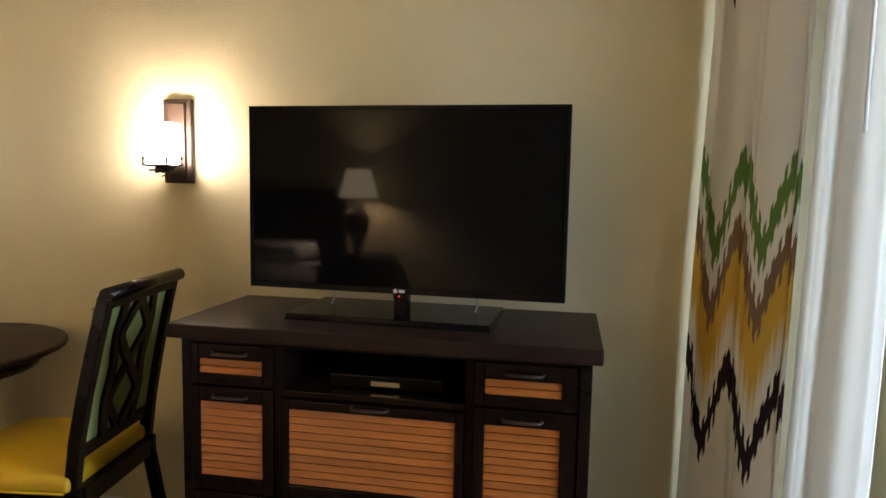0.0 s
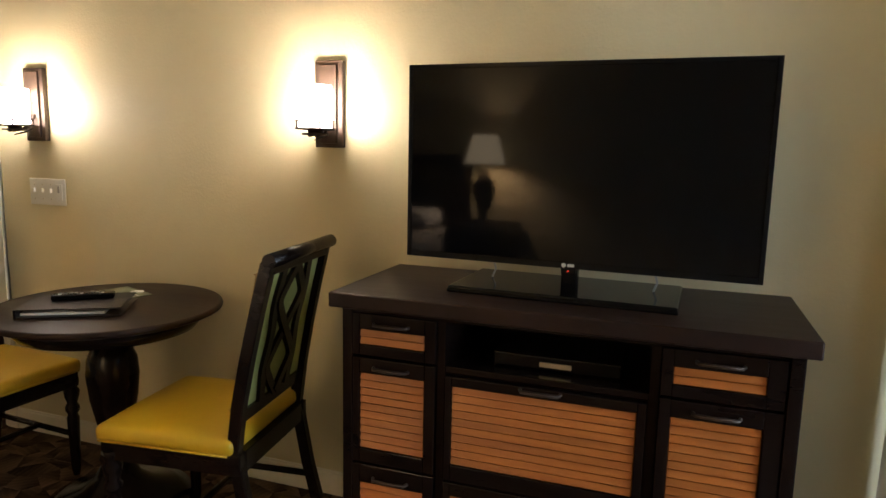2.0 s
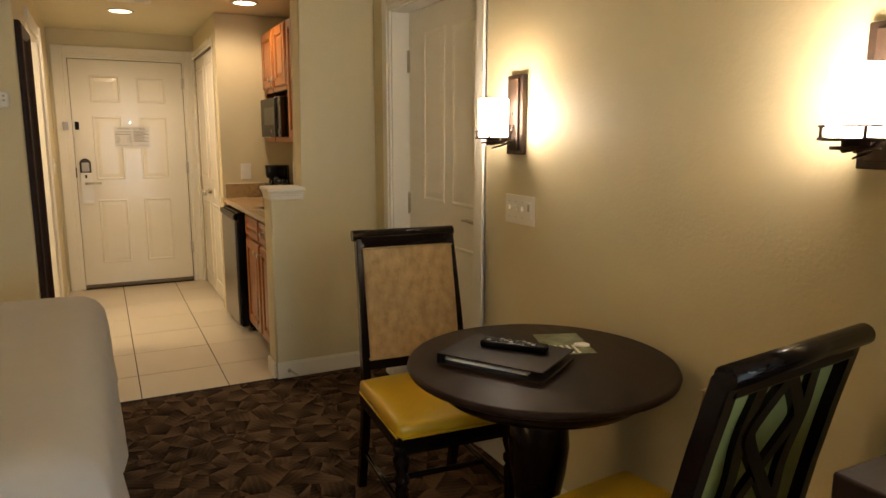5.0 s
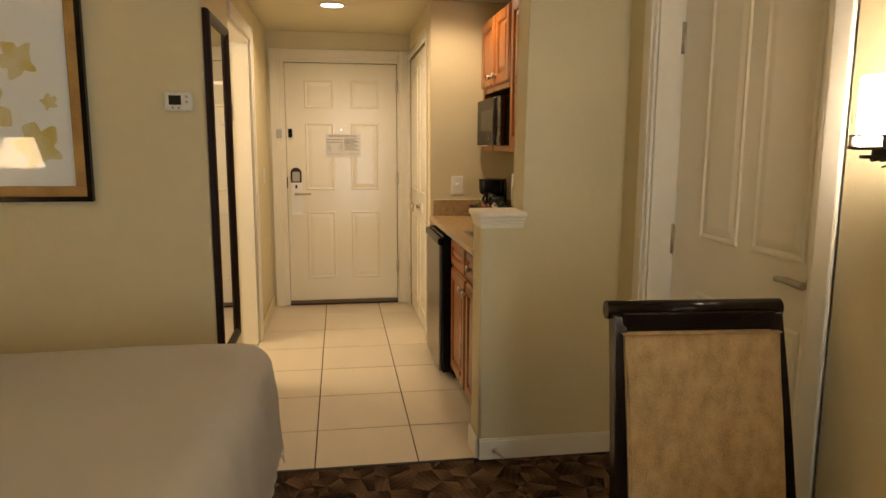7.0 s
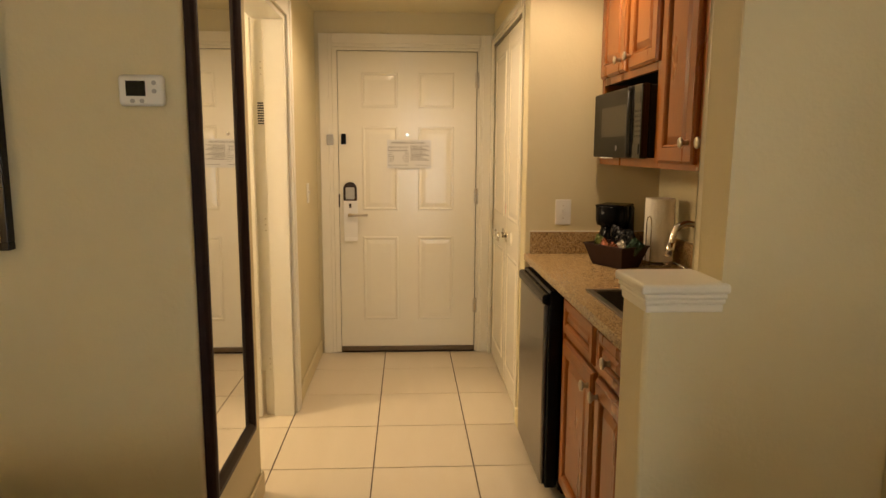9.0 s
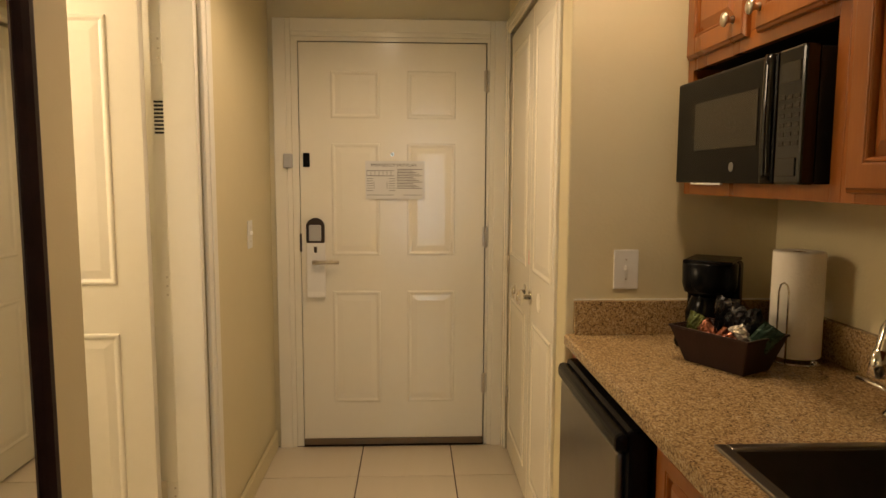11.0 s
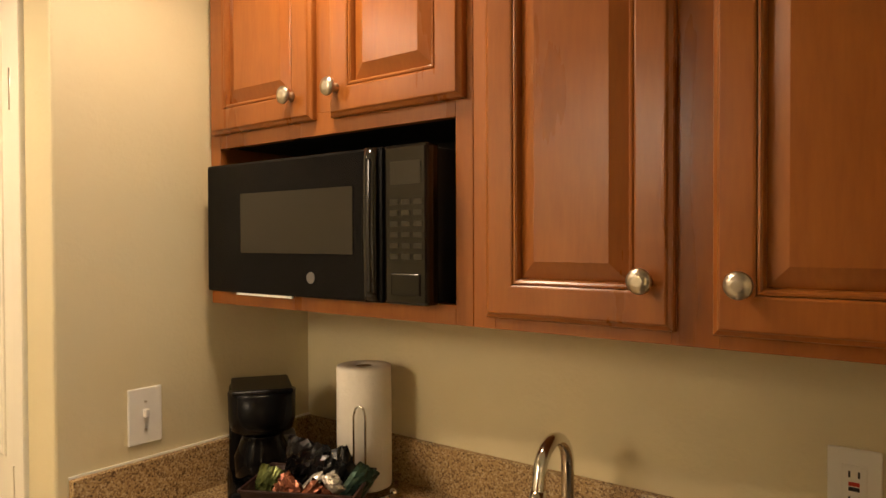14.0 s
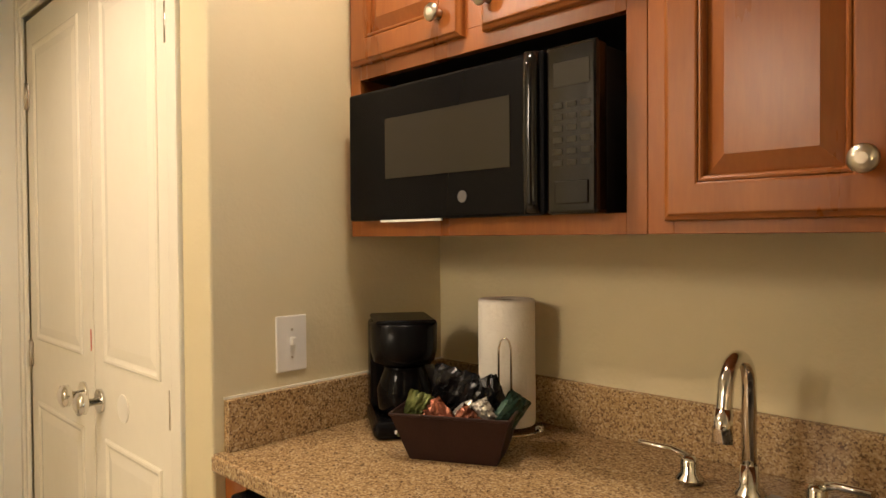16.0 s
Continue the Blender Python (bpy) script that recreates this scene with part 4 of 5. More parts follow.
def dining_chair():
    root = thing("dining_chair", (0, 0, 0), "dark espresso dining chair with yellow vinyl seat and lattice back", "chair", "chairs at the round table")
    for s in (-1, 1):
        y = s * 0.195
        pts = [(-0.31, y, 0.0), (-0.255, y, 0.22), (-0.215, y, 0.44)] + [tuple(back_at(s * (0.199 - 0.004 * k), 0.44 + k * 0.14, 0)) for k in range(1, 5)]
        bm = bm_new()
        prev = None
        for p in pts:
            ring = [bm.verts.new((p[0] + a, p[1] + b, p[2])) for a, b in ((-0.012, -0.016), (0.026, -0.016), (0.026, 0.016), (-0.012, 0.016))]
            if prev:
                for j in range(4):
                    bm.faces.new((prev[j], prev[(j + 1) % 4], ring[(j + 1) % 4], ring[j]))
            else:
                bm.faces.new(ring)
            prev = ring
        bm.faces.new(prev[::-1])
        bmesh.ops.bevel(bm, geom=[e for e in bm.edges], offset=0.003, segments=1, affect="EDGES")
        part("back_post", bm, M["dark"], root)
        part("leg", lathe(bm_new(), [(0.012, 0.0), (0.017, 0.03), (0.020, 0.15), (0.023, 0.24), (0.017, 0.255), (0.026, 0.27), (0.026, 0.285), (0.018, 0.30), (0.027, 0.33), (0.029, 0.35), (0.02, 0.365), (0.028, 0.38), (0.028, 0.40)], 0.20, s * 0.20, 20), M["dark"], root)
        part("side_rail", box(bm_new(), -0.235, 0.225, y - 0.012 + s * 0.008, y + 0.012 + s * 0.008, 0.37, 0.435, 0.003), M["dark"], root)
        part("stretcher", tube(bm_new(), [(-0.265, y, 0.17), (0.20, s * 0.198, 0.17)], 0.011, 10), M["dark"], root)
    part("stretcher", tube(bm_new(), [(0.0, -0.195, 0.17), (0.0, 0.195, 0.17)], 0.011, 10), M["dark"], root)
    part("front_rail", box(bm_new(), 0.20, 0.228, -0.2, 0.2, 0.37, 0.435, 0.003), M["dark"], root)
    part("rear_rail", box(bm_new(), -0.235, -0.205, -0.18, 0.18, 0.37, 0.435, 0.003), M["dark"], root)
    # padded seat
    bm = box(bm_new(), -0.215, 0.24, -0.225, 0.225, 0.43, 0.478, 0.018, 3)
    bmesh.ops.subdivide_edges(bm, edges=[e for e in bm.edges if e.calc_length() > 0.2], cuts=7, use_grid_fill=True)
    for v in bm.verts:
        if v.co.z > 0.46:
            v.co.z += 0.022 * max(0, 1 - (v.co.x / 0.25) ** 2) * max(0, 1 - (v.co.y / 0.235) ** 2)
    for f in bm.faces:
        f.smooth = True
    seat = part("seat", bm, M["yellow"], root, "padded yellow vinyl seat")
    bm = bm_new()
    for s in (-1, 1):
        tube(bm, [(-0.20, s * 0.224, 0.434), (0.225, s * 0.224, 0.434)], 0.0035, 6)
    tube(bm, [(0.239, -0.21, 0.434), (0.239, 0.21, 0.434)], 0.0035, 6)
    part("piping", bm, M["yellow"], seat)
    # rolled top rail and lower rail
    top = back_at(0, 1.0, 0.006)
    bm = tube(bm_new(), [(top.x - 0.012, -0.207, 1.005), (top.x - 0.012, 0.207, 1.005)], 0.021, 16)
    box(bm, top.x - 0.012, top.x + 0.026, -0.18, 0.18, 0.962, 1.005, 0.004)
    part("top_rail", bm, M["dark"], root)
    bm = bm_new()
    ribbon(bm, [(-0.18, 0.535), (0.18, 0.535)], 0.04, 0.026)
    part("lower_rail", bm, M["dark"], root)
    # upholstered panel with a green rear lining
    bm = bm_new()
    ribbon(bm, [(0, 0.55), (0, 0.65), (0, 0.75), (0, 0.85), (0, 0.968)], 0.372, 0.006)
    bmesh.ops.translate(bm, verts=bm.verts, vec=(0.010, 0, 0))
    part("back_lining", bm, M["green"], root, "green fabric lining")
    bm = bm_new()
    ribbon(bm, [(0, 0.555), (0, 0.65), (0, 0.75), (0, 0.85), (0, 0.962)], 0.36, 0.022)
    bmesh.ops.translate(bm, verts=bm.verts, vec=(0.017, 0, 0))
    bmesh.ops.bevel(bm, geom=[e for e in bm.edges], offset=0.005, segments=2, affect="EDGES")
    part("backrest", bm, M["beige"], root, "woven beige backrest panel")
    # lattice of crossing curved bars behind the lining
    for sgn in (-1, 1):
        bm = bm_new()
        ribbon(bm, [(sgn * 0.074 * math.asin(0.97 * math.sin(2 * math.pi * (k / 24))) / 1.326, 0.55 + 0.415 * k / 24) for k in range(25)], 0.028, 0.014)
        bmesh.ops.translate(bm, verts=bm.verts, vec=(-0.005 + 0.0015 * sgn, 0, 0))
        part("lattice_bar", bm, M["dark"], root)
        bm = bm_new()
        ribbon(bm, [(sgn * (0.086 - 0.006 * math.cos(4 * math.pi * k / 24)), 0.55 + 0.415 * k / 24) for k in range(25)], 0.030, 0.012)
        bmesh.ops.translate(bm, verts=bm.verts, vec=(-0.003, 0, 0))
        part("lattice_bar", bm, M["dark"], root)
    return root


chair = dining_chair()
tagged(copy_thing(chair, pose(-3.40, 2.545, 0, 0, 0, -4)), "dark espresso dining chair with woven beige back and yellow seat")
chair.matrix_basis = pose(-2.39, 2.555, 0, 0, 0, 187) @ Matrix.Diagonal((1, 1.07, 1, 1))

# bed
BX0, BX1, BY0, BY1 = -4.90, -3.00, -0.87, 1.50
bed = thing("bed", ((BX0 + BX1) / 2, 0.3, 0), "made bed with a plain white comforter", "bed")
part("headboard", box(bm_new(), BX0 - 0.05, BX1 + 0.05, YS + 0.016, YS + 0.08, 0.0, 1.25, 0.015), M["dark"], bed)
part("bed_base", box(bm_new(), BX0 + 0.06, BX1 - 0.06, BY0, BY1 - 0.08, 0.0, 0.28, 0.01), M["blackmatte"], bed)
part("mattress", box(bm_new(), BX0 + 0.03, BX1 - 0.03, BY0, BY1 - 0.05, 0.28, 0.57, 0.05, 4), M["sheet"], bed)
# comforter: one sheet over the top that falls down three sides
bm = bm_new()
NU, NV = 90, 90
cx, cy, hx, hy = (BX0 + BX1) / 2, (BY0 + BY1) / 2, (BX1 - BX0) / 2, (BY1 - BY0) / 2
DROP, RAD = 0.40, 0.11


def fall(d):
    """Way over a rounded edge: outward offset and drop for the length d past the edge's start."""
    arc = RAD * math.pi / 2
    if d <= 0:
        return d, 0.0
    if d < arc:
        return RAD * math.sin(d / RAD), RAD * (1 - math.cos(d / RAD))
    return RAD + 0.03 * min(1, (d - arc) / 0.3), RAD + d - arc


grid = []
for i in range(NU + 1):
    row = []
    for j in range(NV + 1):
        u = -hx - DROP + (2 * hx + 2 * DROP) * i / NU
        v = -hy + (2 * hy + DROP) * j / NV
        ou, du = fall(abs(u) - (hx - RAD))
        ov, dv = fall(v - (hy - RAD))
        x = cx + math.copysign(hx - RAD + ou, u) if abs(u) > hx - RAD else cx + u
        y = cy + (hy - RAD + ov if v > hy - RAD else v)
        z = 0.655 - max(du, dv) - 0.25 * min(du, dv)
        n1 = noise.noise((x * 2.2, y * 2.2, z * 1.5))
        n2 = noise.noise((x * 7 + y * 3, y * 5, z * 2.0 + 4))
        z += 0.010 * n1 + 0.004 * n2 - 0.012 * ((u / hx) ** 2 if abs(u) < hx else 1)
        edge = min(1, max(du, dv) / 0.12)
        x += edge * (0.026 * noise.noise((y * 6, z * 2, 7.7)) + 0.012 * noise.noise((y * 17, z * 5, 2.2))) * (1 if du > dv else 0.2)
        y += edge * (0.026 * noise.noise((x * 6, z * 2, 3.1)) + 0.012 * noise.noise((x * 17, z * 5, 9.2))) * (1 if dv >= du else 0.2)
        row.append(bm.verts.new((x, y, max(z, 0.07))))
    grid.append(row)
for i in range(NU):
    for j in range(NV):
        bm.faces.new((grid[i][j], grid[i + 1][j], grid[i + 1][j + 1], grid[i][j + 1])).smooth = True
bmesh.ops.solidify(bm, geom=list(bm.faces), thickness=-0.012)
part("comforter", bm, M["sheet"], bed, "plain white comforter with small wrinkles")
for xx in (-4.4, -3.5):
    bm = box(bm_new(), xx - 0.36, xx + 0.36, -0.84, -0.42, 0.64, 0.80, 0.07, 4)
    for f in bm.faces:
        f.smooth = True
    part("pillow", bm, M["sheet"], bed)

# nightstand and table lamp, seen in the television's reflection
LX, LY = -2.75, -0.72
ns = thing("nightstand", (LX, LY, 0), "dark espresso nightstand beside the bed", "nightstand")
part("body", box(bm_new(), LX - 0.24, LX + 0.24, LY - 0.24, LY + 0.2, 0.04, 0.68, 0.004), M["dark"], ns)
part("top", box(bm_new(), LX - 0.26, LX + 0.26, LY - 0.25, LY + 0.22, 0.68, 0.71, 0.004), M["darktop"], ns)
for zz in (0.08, 0.35):
    part("drawer", box(bm_new(), LX - 0.22, LX + 0.22, LY + 0.2, LY + 0.215, zz, zz + 0.25, 0.003), M["dark"], ns)
for sx_ in (-0.2, 0.2):
    for sy_ in (-0.2, 0.16):
        part("foot", box(bm_new(), LX + sx_ - 0.02, LX + sx_ + 0.02, LY + sy_ - 0.02, LY + sy_ + 0.02, 0, 0.04), M["dark"], ns)
tl = thing("table_lamp", (LX, LY, 0.71), "lit table lamp with dark urn base and cream shade", "table lamp")
part("urn", lathe(bm_new(), [(0.07, 0.71), (0.075, 0.72), (0.04, 0.74), (0.035, 0.78), (0.07, 0.86), (0.095, 0.96), (0.09, 1.03), (0.05, 1.08), (0.04, 1.11), (0.012, 1.13), (0.012, 1.22)], LX, LY, 32), M["dark"], tl, "dark glazed urn base")
part("shade", lathe(bm_new(), [(0.165, 1.19), (0.10, 1.42), (0.098, 1.42), (0.163, 1.19)], LX, LY, 40, False), M["lampshade"], tl, "glowing cream fabric shade")

# framed picture on the west wall
pic = thing("framed_picture", (XH, 0.25, 1.127), "framed abstract yellow flower print in a gold and black frame", "picture")


def frame_ring(y0, y1, z0, z1, w, d, material, name):
    bm = bm_new()
    for a in ((y0, y1, z0, z0 + w), (y0, y1, z1 - w, z1), (y0, y0 + w, z0 + w, z1 - w), (y1 - w, y1, z0 + w, z1 - w)):
        box(bm, XH + 0.001, XH + d, a[0], a[1], a[2], a[3], 0.003)
    return part(name, bm, material, pic)


frame_ring(-0.21, 0.711, 1.127, 2.15, 0.022, 0.035, M["dark"], "outer_frame")
frame_ring(-0.188, 0.689, 1.149, 2.128, 0.045, 0.027, M["gold"], "inner_frame")
part("mat_board", box(bm_new(), XH + 0.001, XH + 0.012, -0.143, 0.644, 1.194, 2.083), M["paper"], pic)
M["petal"] = mottled(mat("yellow_petal", (0.65, 0.5, 0.08), 0.6), (0.60, 0.44, 0.05), (0.72, 0.66, 0.45), 9, detail=3)
for yy, zz, rr in ((0.50, 1.37, 0.085), (0.44, 1.72, 0.07), (0.30, 1.5, 0.1), (0.56, 1.55, 0.03), (0.15, 1.75, 0.09)):
    bm = bm_new()
    ring = []
    for k in range(40):
        a = 2 * math.pi * k / 40
        r = rr * (1 + 0.22 * math.sin(5 * a + yy * 9) + 0.12 * math.sin(9 * a))
        ring.append(bm.verts.new((XH + 0.0135, yy + r * math.cos(a), zz + r * math.sin(a))))
    bm.faces.new(ring)
    part("printed_flower", bm, M["petal"], pic)
pg = part("glass_pane", box(bm_new(), XH + 0.018, XH + 0.020, -0.143, 0.644, 1.194, 2.083), M["clear"], pic)
pg.visible_shadow = False

# thermostat
th = thing("thermostat", (XH, 1.083, 1.558), "white wall thermostat with a small grey display", "thermostat")
bm = box(bm_new(), XH, XH + 0.026, 1.022, 1.142, 1.517, 1.60, 0.012, 3)
part("case", bm, M["plate"], th)
part("display", box(bm_new(), XH + 0.0255, XH + 0.0275, 1.044, 1.095, 1.543, 1.583), M["lcd"], th, "dark grey display")
for yy, zz in ((1.118, 1.578), (1.118, 1.556), (1.06, 1.53), (1.085, 1.53)):
    part("button", tube(bm_new(), [(XH + 0.024, yy, zz), (XH + 0.0285, yy, zz)], 0.006, 12), M["greyplastic"], th)

# long mirror on the hall side of the corner
mir = thing("wall_mirror", (-5.72, 1.19, 0.38), "tall wall mirror in a dark wooden frame", "mirror")
MX0, MX1, MZ0, MZ1 = -6.02, -5.475, 0.345, 1.96
MIR = Matrix(((-1, 0, 0, 0), (0, -1, 0, 0), (0, 0, 1, 0), (0, 0, 0, 1)))
bm = ring_frame(bm_new(), -MX1, -MX0, MZ0, MZ1, 0.05, -1.191, -1.222, ((0.0, 0.0), (0.0, 0.6), (0.12, 0.88), (0.3, 1.0), (0.55, 1.0), (0.8, 0.75), (1.0, 0.45), (1.0, 0.0)))
bmesh.ops.transform(bm, matrix=MIR, verts=bm.verts)
part("frame", bm, M["mirrorframe"], mir, "dark brown rounded wooden frame")
part("glass", box(bm_new(), MX0 + 0.045, MX1 - 0.045, 1.192, 1.203, MZ0 + 0.045, MZ1 - 0.045), M["mirror"], mir, "clear mirror glass")

# door stop on the divider's baseboard
ds = solid("door_stop", tube(bm_new(), [(XD + 0.014, 2.42, 0.045), (XD + 0.022, 2.42, 0.045), (XD + 0.03, 2.425, 0.045), (XD + 0.075, 2.44, 0.04), (XD + 0.085, 2.443, 0.04)], [0.012, 0.012, 0.004, 0.004, 0.007], 10), M["nickel"], "small metal spring door stop on the baseboard", "door stop")

# balcony door and curtains
win = thing("window_balcony", (XE, 0.9, 0), "sliding glass balcony door with a white frame", "window")
tagged(win, kind="structure")
bm = bm_new()
for a in ((2.44, 2.5, 0, 2.15), (1.4, 1.46, 0, 2.15), (1.46, 2.44, 0, 0.06), (1.46, 2.44, 2.09, 2.15)):
    box(bm, XE + 0.04, XE + 0.1, a[0], a[1], a[2], a[3], 0.004)
part("window_frame", bm, M["trim"], win)
for a in ((1.46, 2.44),):
    p = part("pane", box(bm_new(), XE + 0.065, XE + 0.072, a[0], a[1], 0.06, 2.09), M["glass"], win)
    p.visible_shadow = False
structure("ground_balcony", box(bm_new(), XE + 0.2, 60, -40, 40, -0.4, -0.05), M["grout"], "plain ground outside the balcony door")


def drape(name, pts, z0, z1, material, label, flare=0.0, lean=0.0):
    """Cloth through plan points pts, hanging from z1 to z0, with arc length kept as u."""
    n = 160
    ds = [0.0]
    for a, b in zip(pts, pts[1:]):
        ds.append(ds[-1] + math.dist(a, b))
    bm = bmesh.new()
    uvl = bm.loops.layers.uv.new("UVMap")
    rows = []
    mid = (sum(p[0] for p in pts) / len(pts), sum(p[1] for p in pts) / len(pts))
    for j in range(15):
        z = z0 + (z1 - z0) * j / 14
        k = 1 + flare * (1 - j / 14)
        rows.append([bm.verts.new((mid[0] + (p[0] - mid[0]) * k + lean * (0.45 - j / 14) + 0.006 * noise.noise((p[0] * 8, z * 1.5, 1)), mid[1] + (p[1] - mid[1]) * (1 + flare * 0.6 * (1 - j / 14)), z)) for p in pts])
    for j in range(14):
        for i in range(len(pts) - 1):
            f = bm.faces.new((rows[j][i], rows[j][i + 1], rows[j + 1][i + 1], rows[j + 1][i]))
            f.smooth = True
            for lp, (uu, vv) in zip(f.loops, ((ds[i], j), (ds[i + 1], j), (ds[i + 1], j + 1), (ds[i], j + 1))):
                lp[uvl].uv = (uu, z0 + (z1 - z0) * vv / 14)
    me = bpy.data.meshes.new(name)
    bm.to_mesh(me)
    bm.free()
    me.materials.append(material)
    ob = tagged(new(name, me), label, "curtain")
    sm = ob.modifiers.new("thickness", "SOLIDIFY")
    sm.thickness = 0.004
    return ob


def folds(p0, p1, waves, amp, n=110, ph=0.0):
    out = []
    dx, dy = p1[0] - p0[0], p1[1] - p0[1]
    ln = math.hypot(dx, dy)
    for k in range(n + 1):
        t = k / n
        w = amp * (math.sin(2 * math.pi * waves * t + ph) + 0.35 * math.sin(2 * math.pi * waves * 2.3 * t + 1.3))
        s = 0.35 * amp * math.sin(4 * math.pi * waves * t)
        out.append((p0[0] + dx * t - dy / ln * w + dx / ln * s, p0[1] + dy * t + dx / ln * w + dy / ln * s))
    return out


drape("patterned_curtain", folds((-0.40, 2.925), (-0.25, 2.62), 2.3, 0.034), 0.02, 2.5, M["ikat"], "white curtain with green, yellow and black jagged zigzags", 0.17, -0.04)
drape("lining_curtain", folds((-0.20, 2.62), (-0.09, 2.34), 1.6, 0.02, 80, 0.8), 0.02, 2.5, M["lining"], "plain white lining curtain beside the balcony door", 0.05, -0.03)
rod = thing("curtain_rod", (-0.15, 1.0, 2.5), "dark curtain rod above the balcony door", "curtain rod")
part("rod", tube(bm_new(), [(-0.2, 1.2, 2.51), (-0.2, 2.9, 2.51)], 0.012, 12), M["bronze"], rod)
for yy in (1.3, 2.2):
    part("bracket", tube(bm_new(), [(XE, yy, 2.51), (-0.2, yy, 2.51)], 0.008, 8), M["bronze"], rod)
solid("curtain_wand", tube(bm_new(), [(-0.17, 2.35, 2.48), (-0.165, 2.36, 1.46)], 0.005, 8), M["plate"], "pale plastic wand hanging at the curtain", "curtain wand")

# ---- hall and kitchenette ----
for k, (xx, yy, zz) in enumerate(DOWNLIGHTS):
    dl = thing("ceiling_light", (xx, yy, zz), "round recessed ceiling light, switched on", "ceiling light", "recessed lights")
    part("trim_ring", lathe(bm_new(), [(0.075, zz - 0.004), (0.095, zz - 0.006), (0.095, zz), (0.075, zz)], xx, yy, 36, False), M["trim"], dl)
    part("diffuser", lathe(bm_new(), [(0.002, zz - 0.002), (0.075, zz - 0.002), (0.075, zz), (0.002, zz)], xx, yy, 36), M["led"], dl, "glowing round diffuser")
vent = thing("ceiling_vent", (-6.9, 1.3, HALLC), "white slotted air vent in the hall ceiling", "air vent")
part("frame", box(bm_new(), -6.6, -6.3, 1.62, 1.92, HALLC - 0.008, HALLC, 0.003), M["trim"], vent)
for k in range(8):
    part("slat", box(bm_new(), -6.58, -6.32, 1.645 + k * 0.033, 1.665 + k * 0.033, HALLC - 0.014, HALLC - 0.006), M["trim"], vent)
bl = thing("bathroom_ceiling_light", (-6.5, 0.1, HALLC), "round lit ceiling light in the bathroom", "ceiling light")
part("dome", lathe(bm_new(), [(0.002, HALLC - 0.06), (0.07, HALLC - 0.05), (0.12, HALLC - 0.02), (0.13, HALLC), (0.002, HALLC)], -6.5, 0.1, 32), M["led"], bl)

# kitchen: worktop with backsplash
KX0, KX1, KY = -6.76, XD - 0.17, 3.01
SX0, SX1, SY0, SY1 = -5.86, -5.40, 2.45, 2.80
wt = thing("worktop", (-6.0, 2.7, 0.88), "speckled brown granite worktop with a low backsplash", "worktop")
bm = bm_new()
gx, gy = (KX0, SX0, SX1, KX1), (2.358, SY0, SY1, KY)
lay = [[[bm.verts.new((x_, y_, z_)) for y_ in gy] for x_ in gx] for z_ in (0.878, 0.91)]
for a in range(3):
    for b in range(3):
        if (a, b) != (1, 1):
            for L in lay:
                bm.faces.new((L[a][b], L[a + 1][b], L[a + 1][b + 1], L[a][b + 1]))
for ring in ([(0, 0), (1, 0), (2, 0), (3, 0), (3, 1), (3, 2), (3, 3), (2, 3), (1, 3), (0, 3), (0, 2), (0, 1)], [(1, 1), (2, 1), (2, 2), (1, 2)]):
    for (a, b), (c_, d_) in zip(ring, ring[1:] + ring[:1]):
        bm.faces.new((lay[0][a][b], lay[0][c_][d_], lay[1][c_][d_], lay[1][a][b]))
bmesh.ops.bevel(bm, geom=[e for e in bm.edges if all(abs(v.co.y - 2.358) < 1e-5 and v.co.z > 0.9 for v in e.verts)], offset=0.005, segments=3, affect="EDGES")
part("slab", bm, M["granite"], wt)
part("backsplash", box(bm_new(), KX0 + 0.02, KX1, KY - 0.02, KY, 0.91, 1.015, 0.002), M["granite"], wt)
part("backsplash", box(bm_new(), KX0, KX0 + 0.02, 2.385, KY, 0.91, 1.015, 0.002), M["granite"], wt)
part("caulk_line", box(bm_new(), KX0, KX0 + 0.006, 2.385, KY, 1.014, 1.019), M["trim"], wt)
sink = thing("sink", (-5.63, 2.62, 0.75), "stainless steel drop-in sink in the worktop", "sink")
bm = bm_new()
e = 0.022
for a in ((SX0 - e, SX1 + e, SY0 - e, SY0), (SX0 - e, SX1 + e, SY1, SY1 + 0.085), (SX0 - e, SX0, SY0, SY1), (SX1, SX1 + e, SY0, SY1)):
    box(bm, a[0], a[1], a[2], a[3], 0.908, 0.916, 0.003)
part("rim", bm, M["steel"], sink)
bm = bm_new()
for a in ((SX0, SX1, SY0, SY0 + 0.006), (SX0, SX1, SY1 - 0.006, SY1), (SX0, SX0 + 0.006, SY0, SY1), (SX1 - 0.006, SX1, SY0, SY1)):
    box(bm, a[0], a[1], a[2], a[3], 0.76, 0.912)
box(bm, SX0, SX1, SY0, SY1, 0.752, 0.76)
part("basin", bm, M["steel"], sink)
part("drain", lathe(bm_new(), [(0.04, 0.76), (0.04, 0.764), (0.002, 0.762)], -5.63, 2.62, 24), M["chrome"], sink)
FX, FY = -5.88, 2.855
fa = thing("faucet", (FX, FY, 0.91), "chrome gooseneck faucet with two lever handles", "faucet")
FX = -5.905
SD = Vector((0.05, -0.999, 0))
pts = [Vector((FX, FY, 0.916)), Vector((FX, FY, 1.09))] + [Vector((FX, FY, 1.09 + 0.058 * math.sin(a))) + SD * (0.058 - 0.058 * math.cos(a)) for a in [math.pi * k / 12 for k in range(1, 11)]]
pts += [Vector((FX, FY, 1.065)) + SD * 0.12, Vector((FX, FY, 1.04)) + SD * 0.124]
part("spout", tube(bm_new(), pts, 0.0115, 16), M["chrome"], fa)
